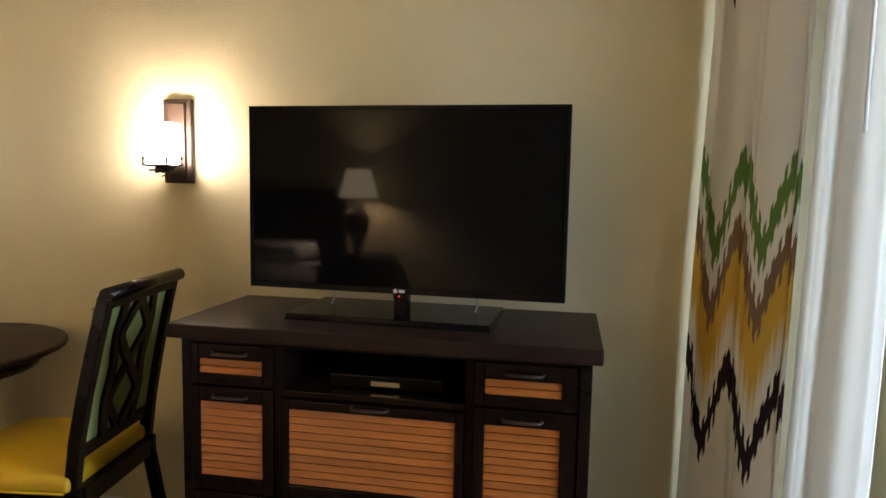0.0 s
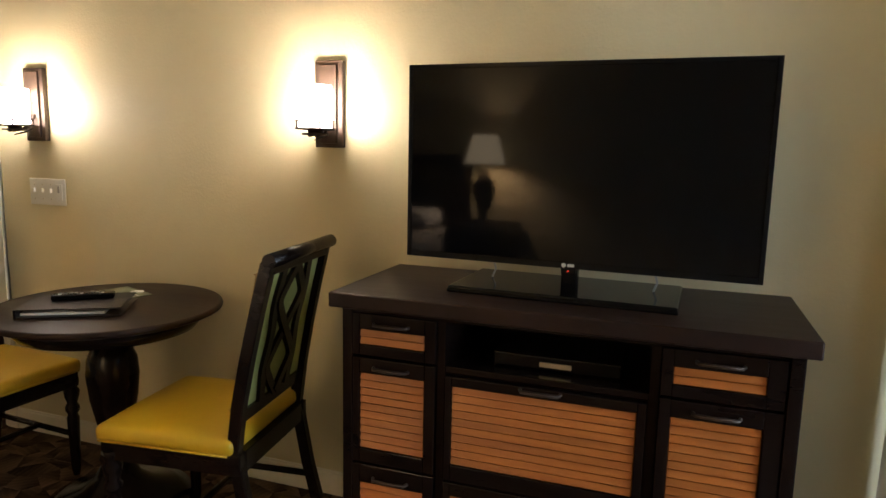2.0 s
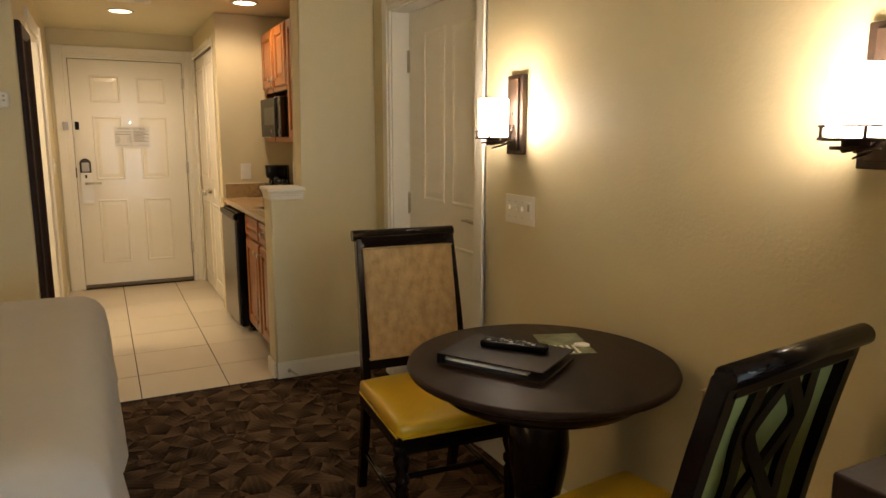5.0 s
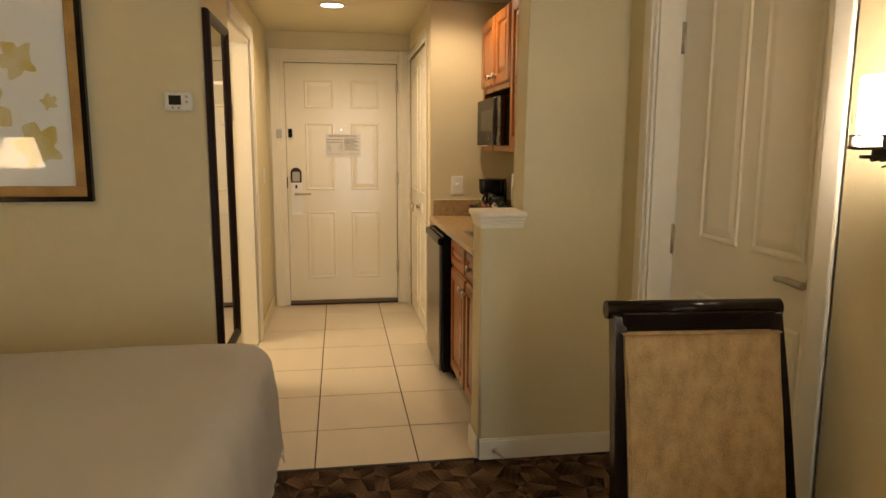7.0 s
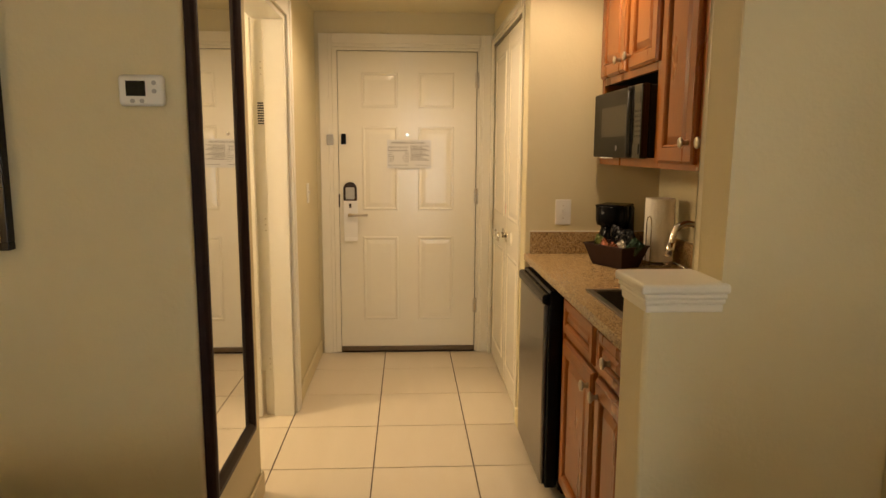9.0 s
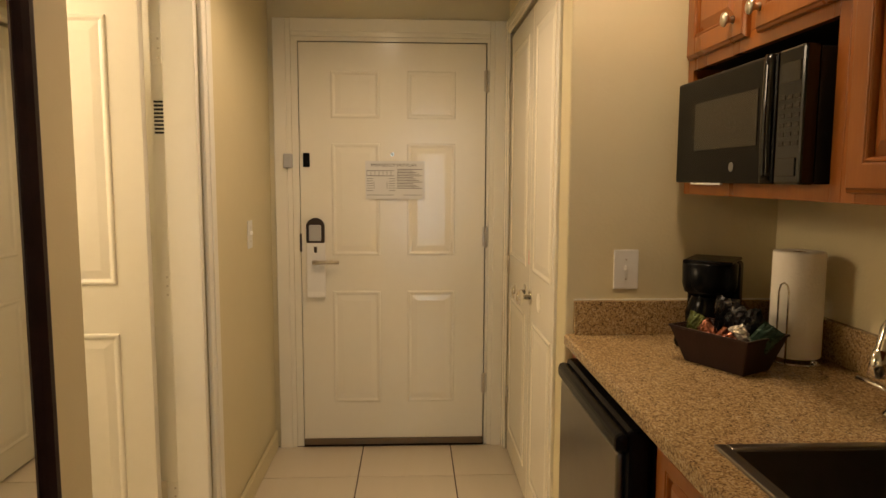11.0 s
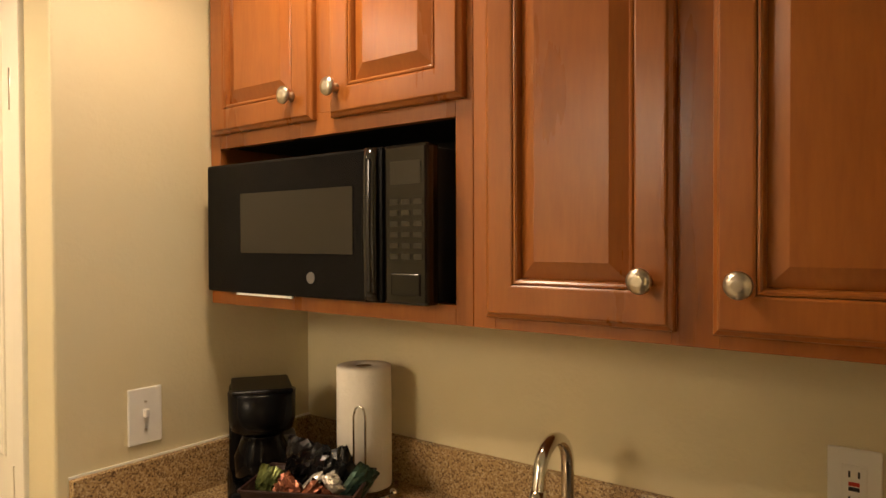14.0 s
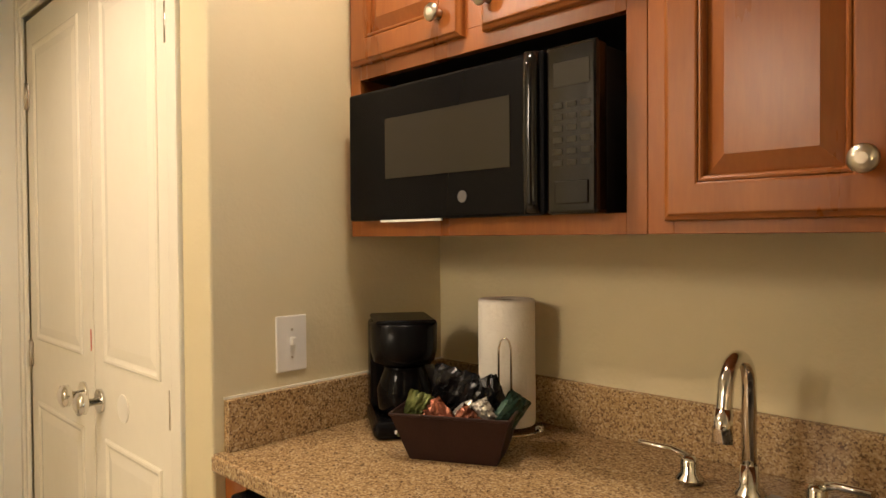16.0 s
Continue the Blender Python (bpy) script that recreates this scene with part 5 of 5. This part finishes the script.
part("nozzle", tube(bm_new(), [Vector((FX, FY, 1.08)) + SD * 0.118, Vector((FX, FY, 1.03)) + SD * 0.125], [0.013, 0.015], 16), M["chrome"], fa)
part("base_flange", lathe(bm_new(), [(0.026, 0.914), (0.026, 0.92), (0.017, 0.93), (0.014, 0.965), (0.002, 0.965)], FX, FY, 24), M["chrome"], fa)
for s in (-1, 1):
    hxp = FX + s * 0.10
    bm = lathe(bm_new(), [(0.024, 0.914), (0.024, 0.92), (0.015, 0.93), (0.015, 0.95), (0.01, 0.958), (0.002, 0.958)], hxp, FY, 20)
    part("handle_base", bm, M["chrome"], fa)
    part("lever", tube(bm_new(), [(hxp, FY, 0.955), (hxp + s * 0.03, FY - 0.01, 0.966), (hxp + s * 0.08, FY - 0.03, 0.972)], [0.008, 0.006, 0.0055], 10), M["chrome"], fa)


def raised_door(name, x0, x1, z0, z1, yf, parent, knob=None, label=""):
    """A frame-and-panel front with a moulded inner edge, face towards -y at yf."""
    fw = 0.055 if z1 - z0 > 0.25 else 0.035
    bm = ring_frame(bm_new(), x0, x1, z0, z1, fw, yf + 0.02, yf, ((0, 0), (0, 0.45), (0.03, 0.62), (0.13, 0.80), (0.17, 0.97), (0.21, 1.0), (0.93, 1.0), (0.97, 0.97), (1.0, 0.9), (1.0, 0.0)))
    d = part(name, bm, M["cherry"], parent, label)
    m_ = 0.01
    bm = ring_frame(bm_new(), x0 + fw + 0.0005, x1 - fw - 0.0005, z0 + fw + 0.0005, z1 - fw - 0.0005, m_, yf + 0.018, yf + 0.001, ((0, 0), (0, 0.8), (0.15, 0.97), (0.45, 1.0), (0.75, 0.85), (0.95, 0.5), (1.0, 0.2), (1.0, 0.0)))
    part("moulding", bm, M["cherry"], d)
    # raised field with a sloping margin
    xa, xb, za, zb = x0 + fw + m_, x1 - fw - m_, z0 + fw + m_, z1 - fw - m_
    s = min(0.028, (zb - za) * 0.3)
    bm = bm_new()
    o = [bm.verts.new((xx, yf + 0.014, zz)) for xx, zz in ((xa, za), (xb, za), (xb, zb), (xa, zb))]
    q = [bm.verts.new((xx, yf + 0.003, zz)) for xx, zz in ((xa + s, za + s), (xb - s, za + s), (xb - s, zb - s), (xa + s, zb - s))]
    r = [bm.verts.new((v.co.x, yf + 0.019, v.co.z)) for v in o]
    bm.faces.new(q)
    bm.faces.new(r[::-1])
    for k in range(4):
        bm.faces.new((o[k], o[(k + 1) % 4], q[(k + 1) % 4], q[k]))
        bm.faces.new((r[k], r[(k + 1) % 4], o[(k + 1) % 4], o[k]))
    part("raised_field", bm, M["cherry"], d)
    if knob:
        kx, kz = knob
        bm = tube(bm_new(), [(kx, yf, kz), (kx, yf - 0.004, kz), (kx, yf - 0.008, kz), (kx, yf - 0.016, kz), (kx, yf - 0.021, kz), (kx, yf - 0.026, kz), (kx, yf - 0.029, kz)], [0.010, 0.009, 0.007, 0.011, 0.0185, 0.017, 0.007], 20)
        part("knob", bm, M["nickel"], d, "round satin nickel knob")
    return d


UB, UT, UY = 1.341, 2.155, 2.715
uc = thing("upper_cabinet", (-6.4, 2.9, UB), "cherry upper cabinet with a microwave niche and two small doors", "cabinet", "upper cabinets")
part("side_panel", box(bm_new(), -6.755, -6.737, UY, KY - 0.002, UB, UT), M["cherry"], uc)
part("side_panel", box(bm_new(), -6.03, -6.012, UY, KY - 0.002, UB, UT), M["cherry"], uc)
part("bottom_panel", box(bm_new(), -6.737, -6.03, UY + 0.02, KY - 0.002, UB, UB + 0.018), M["cherry"], uc)
part("shelf", box(bm_new(), -6.737, -6.03, UY + 0.02, KY - 0.002, 1.712, 1.73), M["cherry"], uc)
part("top_panel", box(bm_new(), -6.737, -6.03, UY + 0.02, KY - 0.002, UT - 0.018, UT), M["cherry"], uc)
part("back_panel", box(bm_new(), -6.737, -6.03, KY - 0.012, KY - 0.004, UB + 0.018, UT - 0.018), M["cherry"], uc)
for a in ((-6.758, -6.722, UB, UT), (-6.045, -6.009, UB, UT), (-6.722, -6.045, UB, 1.376), (-6.722, -6.045, 1.700, 1.745), (-6.722, -6.045, UT - 0.03, UT), (-6.395, -6.340, 1.745, UT - 0.03)):
    part("frame_stile" if a[3] - a[2] > a[1] - a[0] else "frame_rail", box(bm_new(), a[0], a[1], UY - 0.002, UY + 0.018, a[2], a[3], 0.001), M["cherry"], uc)
raised_door("door", -6.738, -6.393, 1.731, UT - 0.012, UY - 0.022, uc, (-6.447, 1.783))
raised_door("door", -6.342, -6.022, 1.729, UT - 0.012, UY - 0.022, uc, (-6.318, 1.783))
# black sheets over the cherry panels paint the shade in the gaps round the microwave
part("niche_shade_back", box(bm_new(), -6.735, -6.032, KY - 0.018, KY - 0.013, UB + 0.02, 1.71), M["blackmatte"], uc, "black sheet for the shade at the niche back")
part("niche_shade_side", box(bm_new(), -6.036, -6.0305, UY + 0.02, KY - 0.02, UB + 0.02, 1.71), M["blackmatte"], uc, "black sheet for the shade at the niche side")
part("niche_shade_top", box(bm_new(), -6.735, -6.037, UY + 0.02, KY - 0.02, 1.706, 1.7115), M["blackmatte"], uc, "black sheet for the shade at the niche top")
uc2 = thing("upper_cabinet", (-5.6, 2.9, UB), "cherry upper cabinet with two tall raised-panel doors", "cabinet", "upper cabinets")
part("carcass", box(bm_new(), -6.008, KX1 - 0.002, UY + 0.02, KY - 0.002, UB, UT, 0.001), M["cherry"], uc2)
for a in ((-6.008, -5.965, UB, UT), (-5.28, KX1 - 0.002, UB, UT), (-5.675, -5.610, UB, UT), (-5.965, -5.675, UB, UB + 0.03), (-5.610, -5.28, UB, UB + 0.03), (-5.965, -5.675, UT - 0.03, UT), (-5.610, -5.28, UT - 0.03, UT)):
    part("frame_stile" if a[3] - a[2] > a[1] - a[0] else "frame_rail", box(bm_new(), a[0], a[1], UY - 0.002, UY + 0.019, a[2], a[3], 0.001), M["cherry"], uc2)
raised_door("door", -5.976, -5.667, 1.361, UT - 0.012, UY - 0.022, uc2, (-5.706, 1.431))
raised_door("door", -5.617, -5.272, 1.361, UT - 0.012, UY - 0.022, uc2, (-5.578, 1.430))

# microwave, a little proud of its niche
mw = thing("microwave", (-6.38, 2.85, 1.385), "black microwave oven in the cabinet niche", "microwave")
part("body", box(bm_new(), -6.70, -6.075, 2.70, 2.985, 1.378, 1.65, 0.004), M["blackmatte"], mw)
part("door", box(bm_new(), -6.705, -6.172, 2.665, 2.70, 1.375, 1.655, 0.006), M["black"], mw, "black glass door")
part("window", box(bm_new(), -6.58, -6.245, 2.6635, 2.667, 1.462, 1.588), M["mesh"], mw, "dark grey window mesh")
part("control_panel", box(bm_new(), -6.168, -6.070, 2.665, 2.70, 1.375, 1.655, 0.006), M["gloss"], mw, "glossy black control panel")
bm = bm_new()
tube(bm, [(-6.197, 2.668, 1.379), (-6.197, 2.666, 1.40), (-6.197, 2.664, 1.515), (-6.197, 2.666, 1.63), (-6.197, 2.668, 1.651)], 0.016, 16)
part("handle", bm, M["gloss"], mw, "glossy rounded door grip")
for i in range(3):
    for j in range(6):
        part("button", box(bm_new(), -6.153 + i * 0.027, -6.135 + i * 0.027, 2.664, 2.666, 1.455 + j * 0.019, 1.464 + j * 0.019), M["mesh"], mw)
part("display", box(bm_new(), -6.152, -6.083, 2.6638, 2.666, 1.585, 1.625), M["mesh"], mw, "dark grey display")
part("open_button", box(bm_new(), -6.15, -6.085, 2.6625, 2.666, 1.392, 1.43, 0.002), M["gloss"], mw)
part("maker_mark", tube(bm_new(), [(-6.36, 2.6635, 1.415), (-6.36, 2.666, 1.415)], 0.0115, 20), M["makergrey"], mw, "small round dark grey maker's mark")
part("light_strip", box(bm_new(), -6.60, -6.42, 2.667, 2.672, 1.371, 1.3755), M["plate"], mw)
for xx in (-6.66, -6.12):
    for yy in (2.82, 2.95):
        part("foot", box(bm_new(), xx - 0.012, xx + 0.012, yy - 0.012, yy + 0.012, 1.357, 1.379), M["blackmatte"], mw)

# base cabinet and fridge
bc = thing("base_cabinet", (-5.65, 2.6, 0), "cherry base cabinet with two drawers and two doors", "cabinet")
part("side_panel", box(bm_new(), -6.06, -6.04, 2.395, KY, 0.09, 0.877), M["cherry"], bc)
part("side_panel", box(bm_new(), KX1 - 0.02, KX1 - 0.001, 2.395, KY, 0.09, 0.877), M["cherry"], bc)
part("back_panel", box(bm_new(), -6.04, KX1 - 0.02, KY - 0.02, KY - 0.002, 0.09, 0.74), M["cherry"], bc)
part("bottom_panel", box(bm_new(), -6.04, KX1 - 0.02, 2.395, KY - 0.02, 0.09, 0.11), M["cherry"], bc)
for a in ((-6.06, -6.0, 0.09, 0.877), (-5.605, -5.565, 0.09, 0.877), (KX1 - 0.035, KX1 - 0.001, 0.09, 0.877), (-6.0, -5.605, 0.855, 0.877), (-6.0, -5.605, 0.695, 0.725), (-6.0, -5.605, 0.09, 0.13), (-5.565, KX1 - 0.035, 0.855, 0.877), (-5.565, KX1 - 0.035, 0.695, 0.725), (-5.565, KX1 - 0.035, 0.09, 0.13)):
    part("frame_stile" if a[3] - a[2] > a[1] - a[0] else "frame_rail", box(bm_new(), a[0], a[1], 2.402, 2.42, a[2], a[3], 0.001), M["cherry"], bc)
part("toe_kick", box(bm_new(), -6.06, KX1, 2.45, 2.47, 0, 0.09), M["blackmatte"], bc)
raised_door("drawer", -6.01, -5.605, 0.722, 0.858, 2.38, bc)
raised_door("drawer", -5.565, KX1 - 0.012, 0.722, 0.858, 2.38, bc, (-5.42, 0.79))
raised_door("door", -6.01, -5.605, 0.11, 0.70, 2.38, bc, (-5.64, 0.645))
raised_door("door", -5.565, KX1 - 0.012, 0.11, 0.70, 2.38, bc, (-5.53, 0.645))
fr = thing("mini_fridge", (-6.4, 2.6, 0), "black compact fridge with a stainless steel door under the worktop", "fridge")
part("body", box(bm_new(), -6.66, -6.095, 2.40, 2.96, 0.03, 0.855, 0.006), M["black"], fr)
dr = part("door", box(bm_new(), -6.665, -6.09, 2.345, 2.395, 0.045, 0.86, 0.008), M["black"], fr)
part("steel_face", box(bm_new(), -6.66, -6.115, 2.328, 2.347, 0.05, 0.80, 0.008, 3), M["steel"], dr, "stainless steel door face")
part("top_grip", box(bm_new(), -6.665, -6.09, 2.318, 2.35, 0.805, 0.85, 0.014, 3), M["black"], dr, "black grip along the door's top")
for xx in (-6.62, -6.14):
    for yy in (2.44, 2.9):
        part("foot", tube(bm_new(), [(xx, yy, 0), (xx, yy, 0.032)], 0.018, 12), M["blackmatte"], fr)
solid("filler_panel", box(bm_new(), -6.757, -6.675, 2.385, 2.405, 0.0, 0.876, 0.001), M["cherry"], "narrow cherry filler panel beside the fridge", "filler panel")

# coffee maker
cm = thing("coffee_maker", (0, 0, 0), "black drip coffee maker standing on the worktop", "coffee maker")
part("base", box(bm_new(), -0.085, 0.085, -0.13, 0.10, 0.0, 0.045, 0.02, 4), M["black"], cm)
part("column", box(bm_new(), -0.08, 0.08, 0.02, 0.10, 0.04, 0.27, 0.015, 3), M["black"], cm)
part("filter_basket", lathe(bm_new(), [(0.05, 0.165), (0.075, 0.175), (0.082, 0.20), (0.083, 0.268), (0.07, 0.275), (0.002, 0.275)], 0, -0.035, 32), M["black"], cm)
part("lid", box(bm_new(), -0.074, 0.074, -0.09, 0.10, 0.268, 0.280, 0.006, 3), M["black"], cm)
part("carafe", lathe(bm_new(), [(0.05, 0.047), (0.066, 0.06), (0.068, 0.11), (0.055, 0.145), (0.05, 0.16), (0.052, 0.165)], 0, -0.045, 32), M["screen"], cm, "dark glass carafe")
part("steel_strip", box(bm_new(), 0.045, 0.084, -0.03, 0.03, 0.05, 0.15, 0.003), M["steel"], cm, "brushed steel side strip")
part("maker_mark", box(bm_new(), -0.035, 0.035, -0.1335, -0.129, 0.018, 0.026), M["plate"], cm, "small pale maker's mark")
cm.matrix_basis = pose(-6.632, 2.755, 0.91, 0, 0, 55) @ Matrix.Diagonal((0.9, 0.88, 0.89, 1))

# paper towel
PX, PY = -6.445, 2.90
pt = thing("paper_towel_holder", (PX, PY, 0.91), "paper towel roll on a chrome wire holder", "paper towel")
part("roll", lathe(bm_new(), [(0.02, 0.925), (0.062, 0.925), (0.0635, 0.93), (0.063, 1.195), (0.0615, 1.20), (0.021, 1.20), (0.02, 1.195), (0.02, 0.93)], PX, PY, 40, False), M["towel"], pt)
part("core", lathe(bm_new(), [(0.019, 0.93), (0.02, 0.93), (0.02, 1.198), (0.019, 1.198)], PX, PY, 24, False), M["gold"], pt, "brown cardboard core")
bm = tube(bm_new(), [(PX + 0.08 * math.cos(a), PY + 0.08 * math.sin(a), 0.914) for a in [2 * math.pi * k / 24 for k in range(25)]], 0.003, 8, False)
part("base_ring", bm, M["chrome"], pt)
qx, qy = PX + 0.045, PY - 0.062
bm = tube(bm_new(), [(qx - 0.012, qy - 0.006, 0.914), (qx - 0.012, qy - 0.006, 1.10), (qx - 0.008, qy - 0.004, 1.118), (qx, qy, 1.124), (qx + 0.008, qy + 0.004, 1.118), (qx + 0.012, qy + 0.006, 1.10), (qx + 0.012, qy + 0.006, 0.914)], 0.0025, 8)
part("arm_wire", bm, M["chrome"], pt)
part("foot_ball", lathe(bm_new(), [(0.002, 0.91), (0.008, 0.913), (0.011, 0.92), (0.008, 0.928), (0.002, 0.931)], PX + 0.085, PY + 0.005, 16), M["chrome"], pt)
bm = bm_new()
vs = [bm.verts.new(p) for p in ((PX + 0.0645, PY - 0.004, 1.04), (PX + 0.052, PY - 0.039, 0.99), (PX + 0.0645, PY - 0.004, 0.99))]
bm.faces.new(vs)
part("loose_edge", bm, M["towel"], pt)

# basket of coffee packets
bk = thing("condiment_basket", (0, 0, 0), "brown leather tapered basket on the worktop", "basket")


def taper(z0, z1, a0, b0, a1, b1, w):
    bm = bm_new()
    o0 = [bm.verts.new((sx * a0, sy * b0, z0)) for sx, sy in ((-1, -1), (1, -1), (1, 1), (-1, 1))]
    o1 = [bm.verts.new((sx * a1, sy * b1, z1)) for sx, sy in ((-1, -1), (1, -1), (1, 1), (-1, 1))]
    i1 = [bm.verts.new((sx * (a1 - w), sy * (b1 - w), z1)) for sx, sy in ((-1, -1), (1, -1), (1, 1), (-1, 1))]
    i0 = [bm.verts.new((sx * (a0 - w), sy * (b0 - w), z0 + w)) for sx, sy in ((-1, -1), (1, -1), (1, 1), (-1, 1))]
    bm.faces.new(o0[::-1])
    bm.faces.new(i0)
    for A, B in ((o0, o1), (o1, i1), (i1, i0)):
        for k in range(4):
            bm.faces.new((A[k], A[(k + 1) % 4], B[(k + 1) % 4], B[k]))
    bmesh.ops.bevel(bm, geom=list(bm.edges), offset=0.002, segments=2, affect="EDGES")
    return bm


part("body", taper(0.0, 0.085, 0.098, 0.055, 0.132, 0.085, 0.006), M["basket"], bk)
bm = bm_new()
for a in ((-0.134, 0.134, -0.087, -0.081), (-0.134, 0.134, 0.081, 0.087), (-0.134, -0.128, -0.081, 0.081), (0.128, 0.134, -0.081, 0.081)):
    box(bm, a[0], a[1], a[2], a[3], 0.083, 0.088, 0.001)
part("rim", bm, M["basket"], bk)
BKM = pose(-6.40, 2.695, 0.91, 0, 0, 28)
bk.matrix_basis = BKM @ Matrix.Diagonal((0.88, 0.95, 1.08, 1))
foils = [mottled(mat("foil_" + n, c, 0.25, 0.55), tuple(0.6 * v for v in c), c, 40, rough=(0.15, 0.4)) for n, c in (("green", (0.14, 0.17, 0.05)), ("black", (0.02, 0.02, 0.022)), ("copper", (0.32, 0.11, 0.06)), ("teal", (0.03, 0.07, 0.05)), ("silver", (0.6, 0.57, 0.5)))]
rnd = random.Random(5)
for lab, fi, px, py, pz, rz, tilt, sw, sh in (
        ("green foil tea packet standing in the basket", 0, -0.085, -0.02, 0.045, 10, 18, 0.05, 0.105),
        ("crumpled black coffee pouch in the basket", 1, -0.02, 0.035, 0.078, -5, 12, 0.095, 0.115),
        ("crumpled black coffee pouch in the basket", 1, 0.045, 0.03, 0.066, 15, -20, 0.085, 0.10),
        ("copper-coloured sweetener packet in the basket", 2, -0.03, -0.03, 0.04, -20, -40, 0.07, 0.08),
        ("copper-coloured sweetener packet in the basket", 2, 0.03, -0.035, 0.035, 30, 40, 0.08, 0.06),
        ("dark teal foil packet leaning in the basket", 3, 0.095, 0.0, 0.05, 40, 35, 0.055, 0.10),
        ("silver foil creamer packet in the basket", 4, 0.055, -0.02, 0.065, 0, 60, 0.045, 0.035),
        ("silver foil creamer packet in the basket", 4, 0.0, -0.01, 0.05, 60, 50, 0.012, 0.09)):
    bm = bm_new()
    n = 10
    front, back = [], []
    for i in range(n + 1):
        for j in range(n + 1):
            a, b = i / n - 0.5, j / n - 0.5
            bulge = 0.013 * (1 - (2 * a) ** 4) * (1 - (2 * b) ** 4)
            cr = 0.005 if fi in (1, 2) else 0.0022
            front.append(bm.verts.new((a * sw + rnd.uniform(-cr, cr) * 0.5, -bulge + rnd.uniform(-cr, cr), b * sh + rnd.uniform(-cr, cr))))
            back.append(bm.verts.new((a * sw, bulge + 0.001 + rnd.uniform(-cr, cr), b * sh)))
    for i in range(n):
        for j in range(n):
            k = i * (n + 1) + j
            bm.faces.new((front[k], front[k + n + 1], front[k + n + 2], front[k + 1]))
            bm.faces.new((back[k], back[k + 1], back[k + n + 2], back[k + n + 1]))
    pk = solid("coffee_packet", bm, foils[fi], lab, "packet", "packets in the basket")
    pk.matrix_basis = BKM @ pose(px, py, pz + 0.03, 10, tilt, rz)

# outlet on the kitchen wall
ol = thing("wall_outlet", (-5.485, KY, 1.10), "white wall outlet with test buttons above the backsplash", "outlet")
part("plate", box(bm_new(), -5.522, -5.447, KY - 0.006, KY, 1.04, 1.158, 0.003), M["plate"], ol)
part("insert", box(bm_new(), -5.502, -5.467, KY - 0.0085, KY - 0.004, 1.066, 1.132, 0.001), M["plate"], ol)
for zz in (1.078, 1.118):
    for xx in (-5.491, -5.478):
        part("slot", box(bm_new(), xx - 0.0015, xx + 0.0015, KY - 0.0095, KY - 0.008, zz - 0.005, zz + 0.005), M["blackmatte"], ol)
part("test_button", box(bm_new(), -5.492, -5.477, KY - 0.0105, KY - 0.008, 1.100, 1.106), M["redpaint"], ol)
part("reset_button", box(bm_new(), -5.492, -5.477, KY - 0.0105, KY - 0.008, 1.092, 1.098), M["blackmatte"], ol)
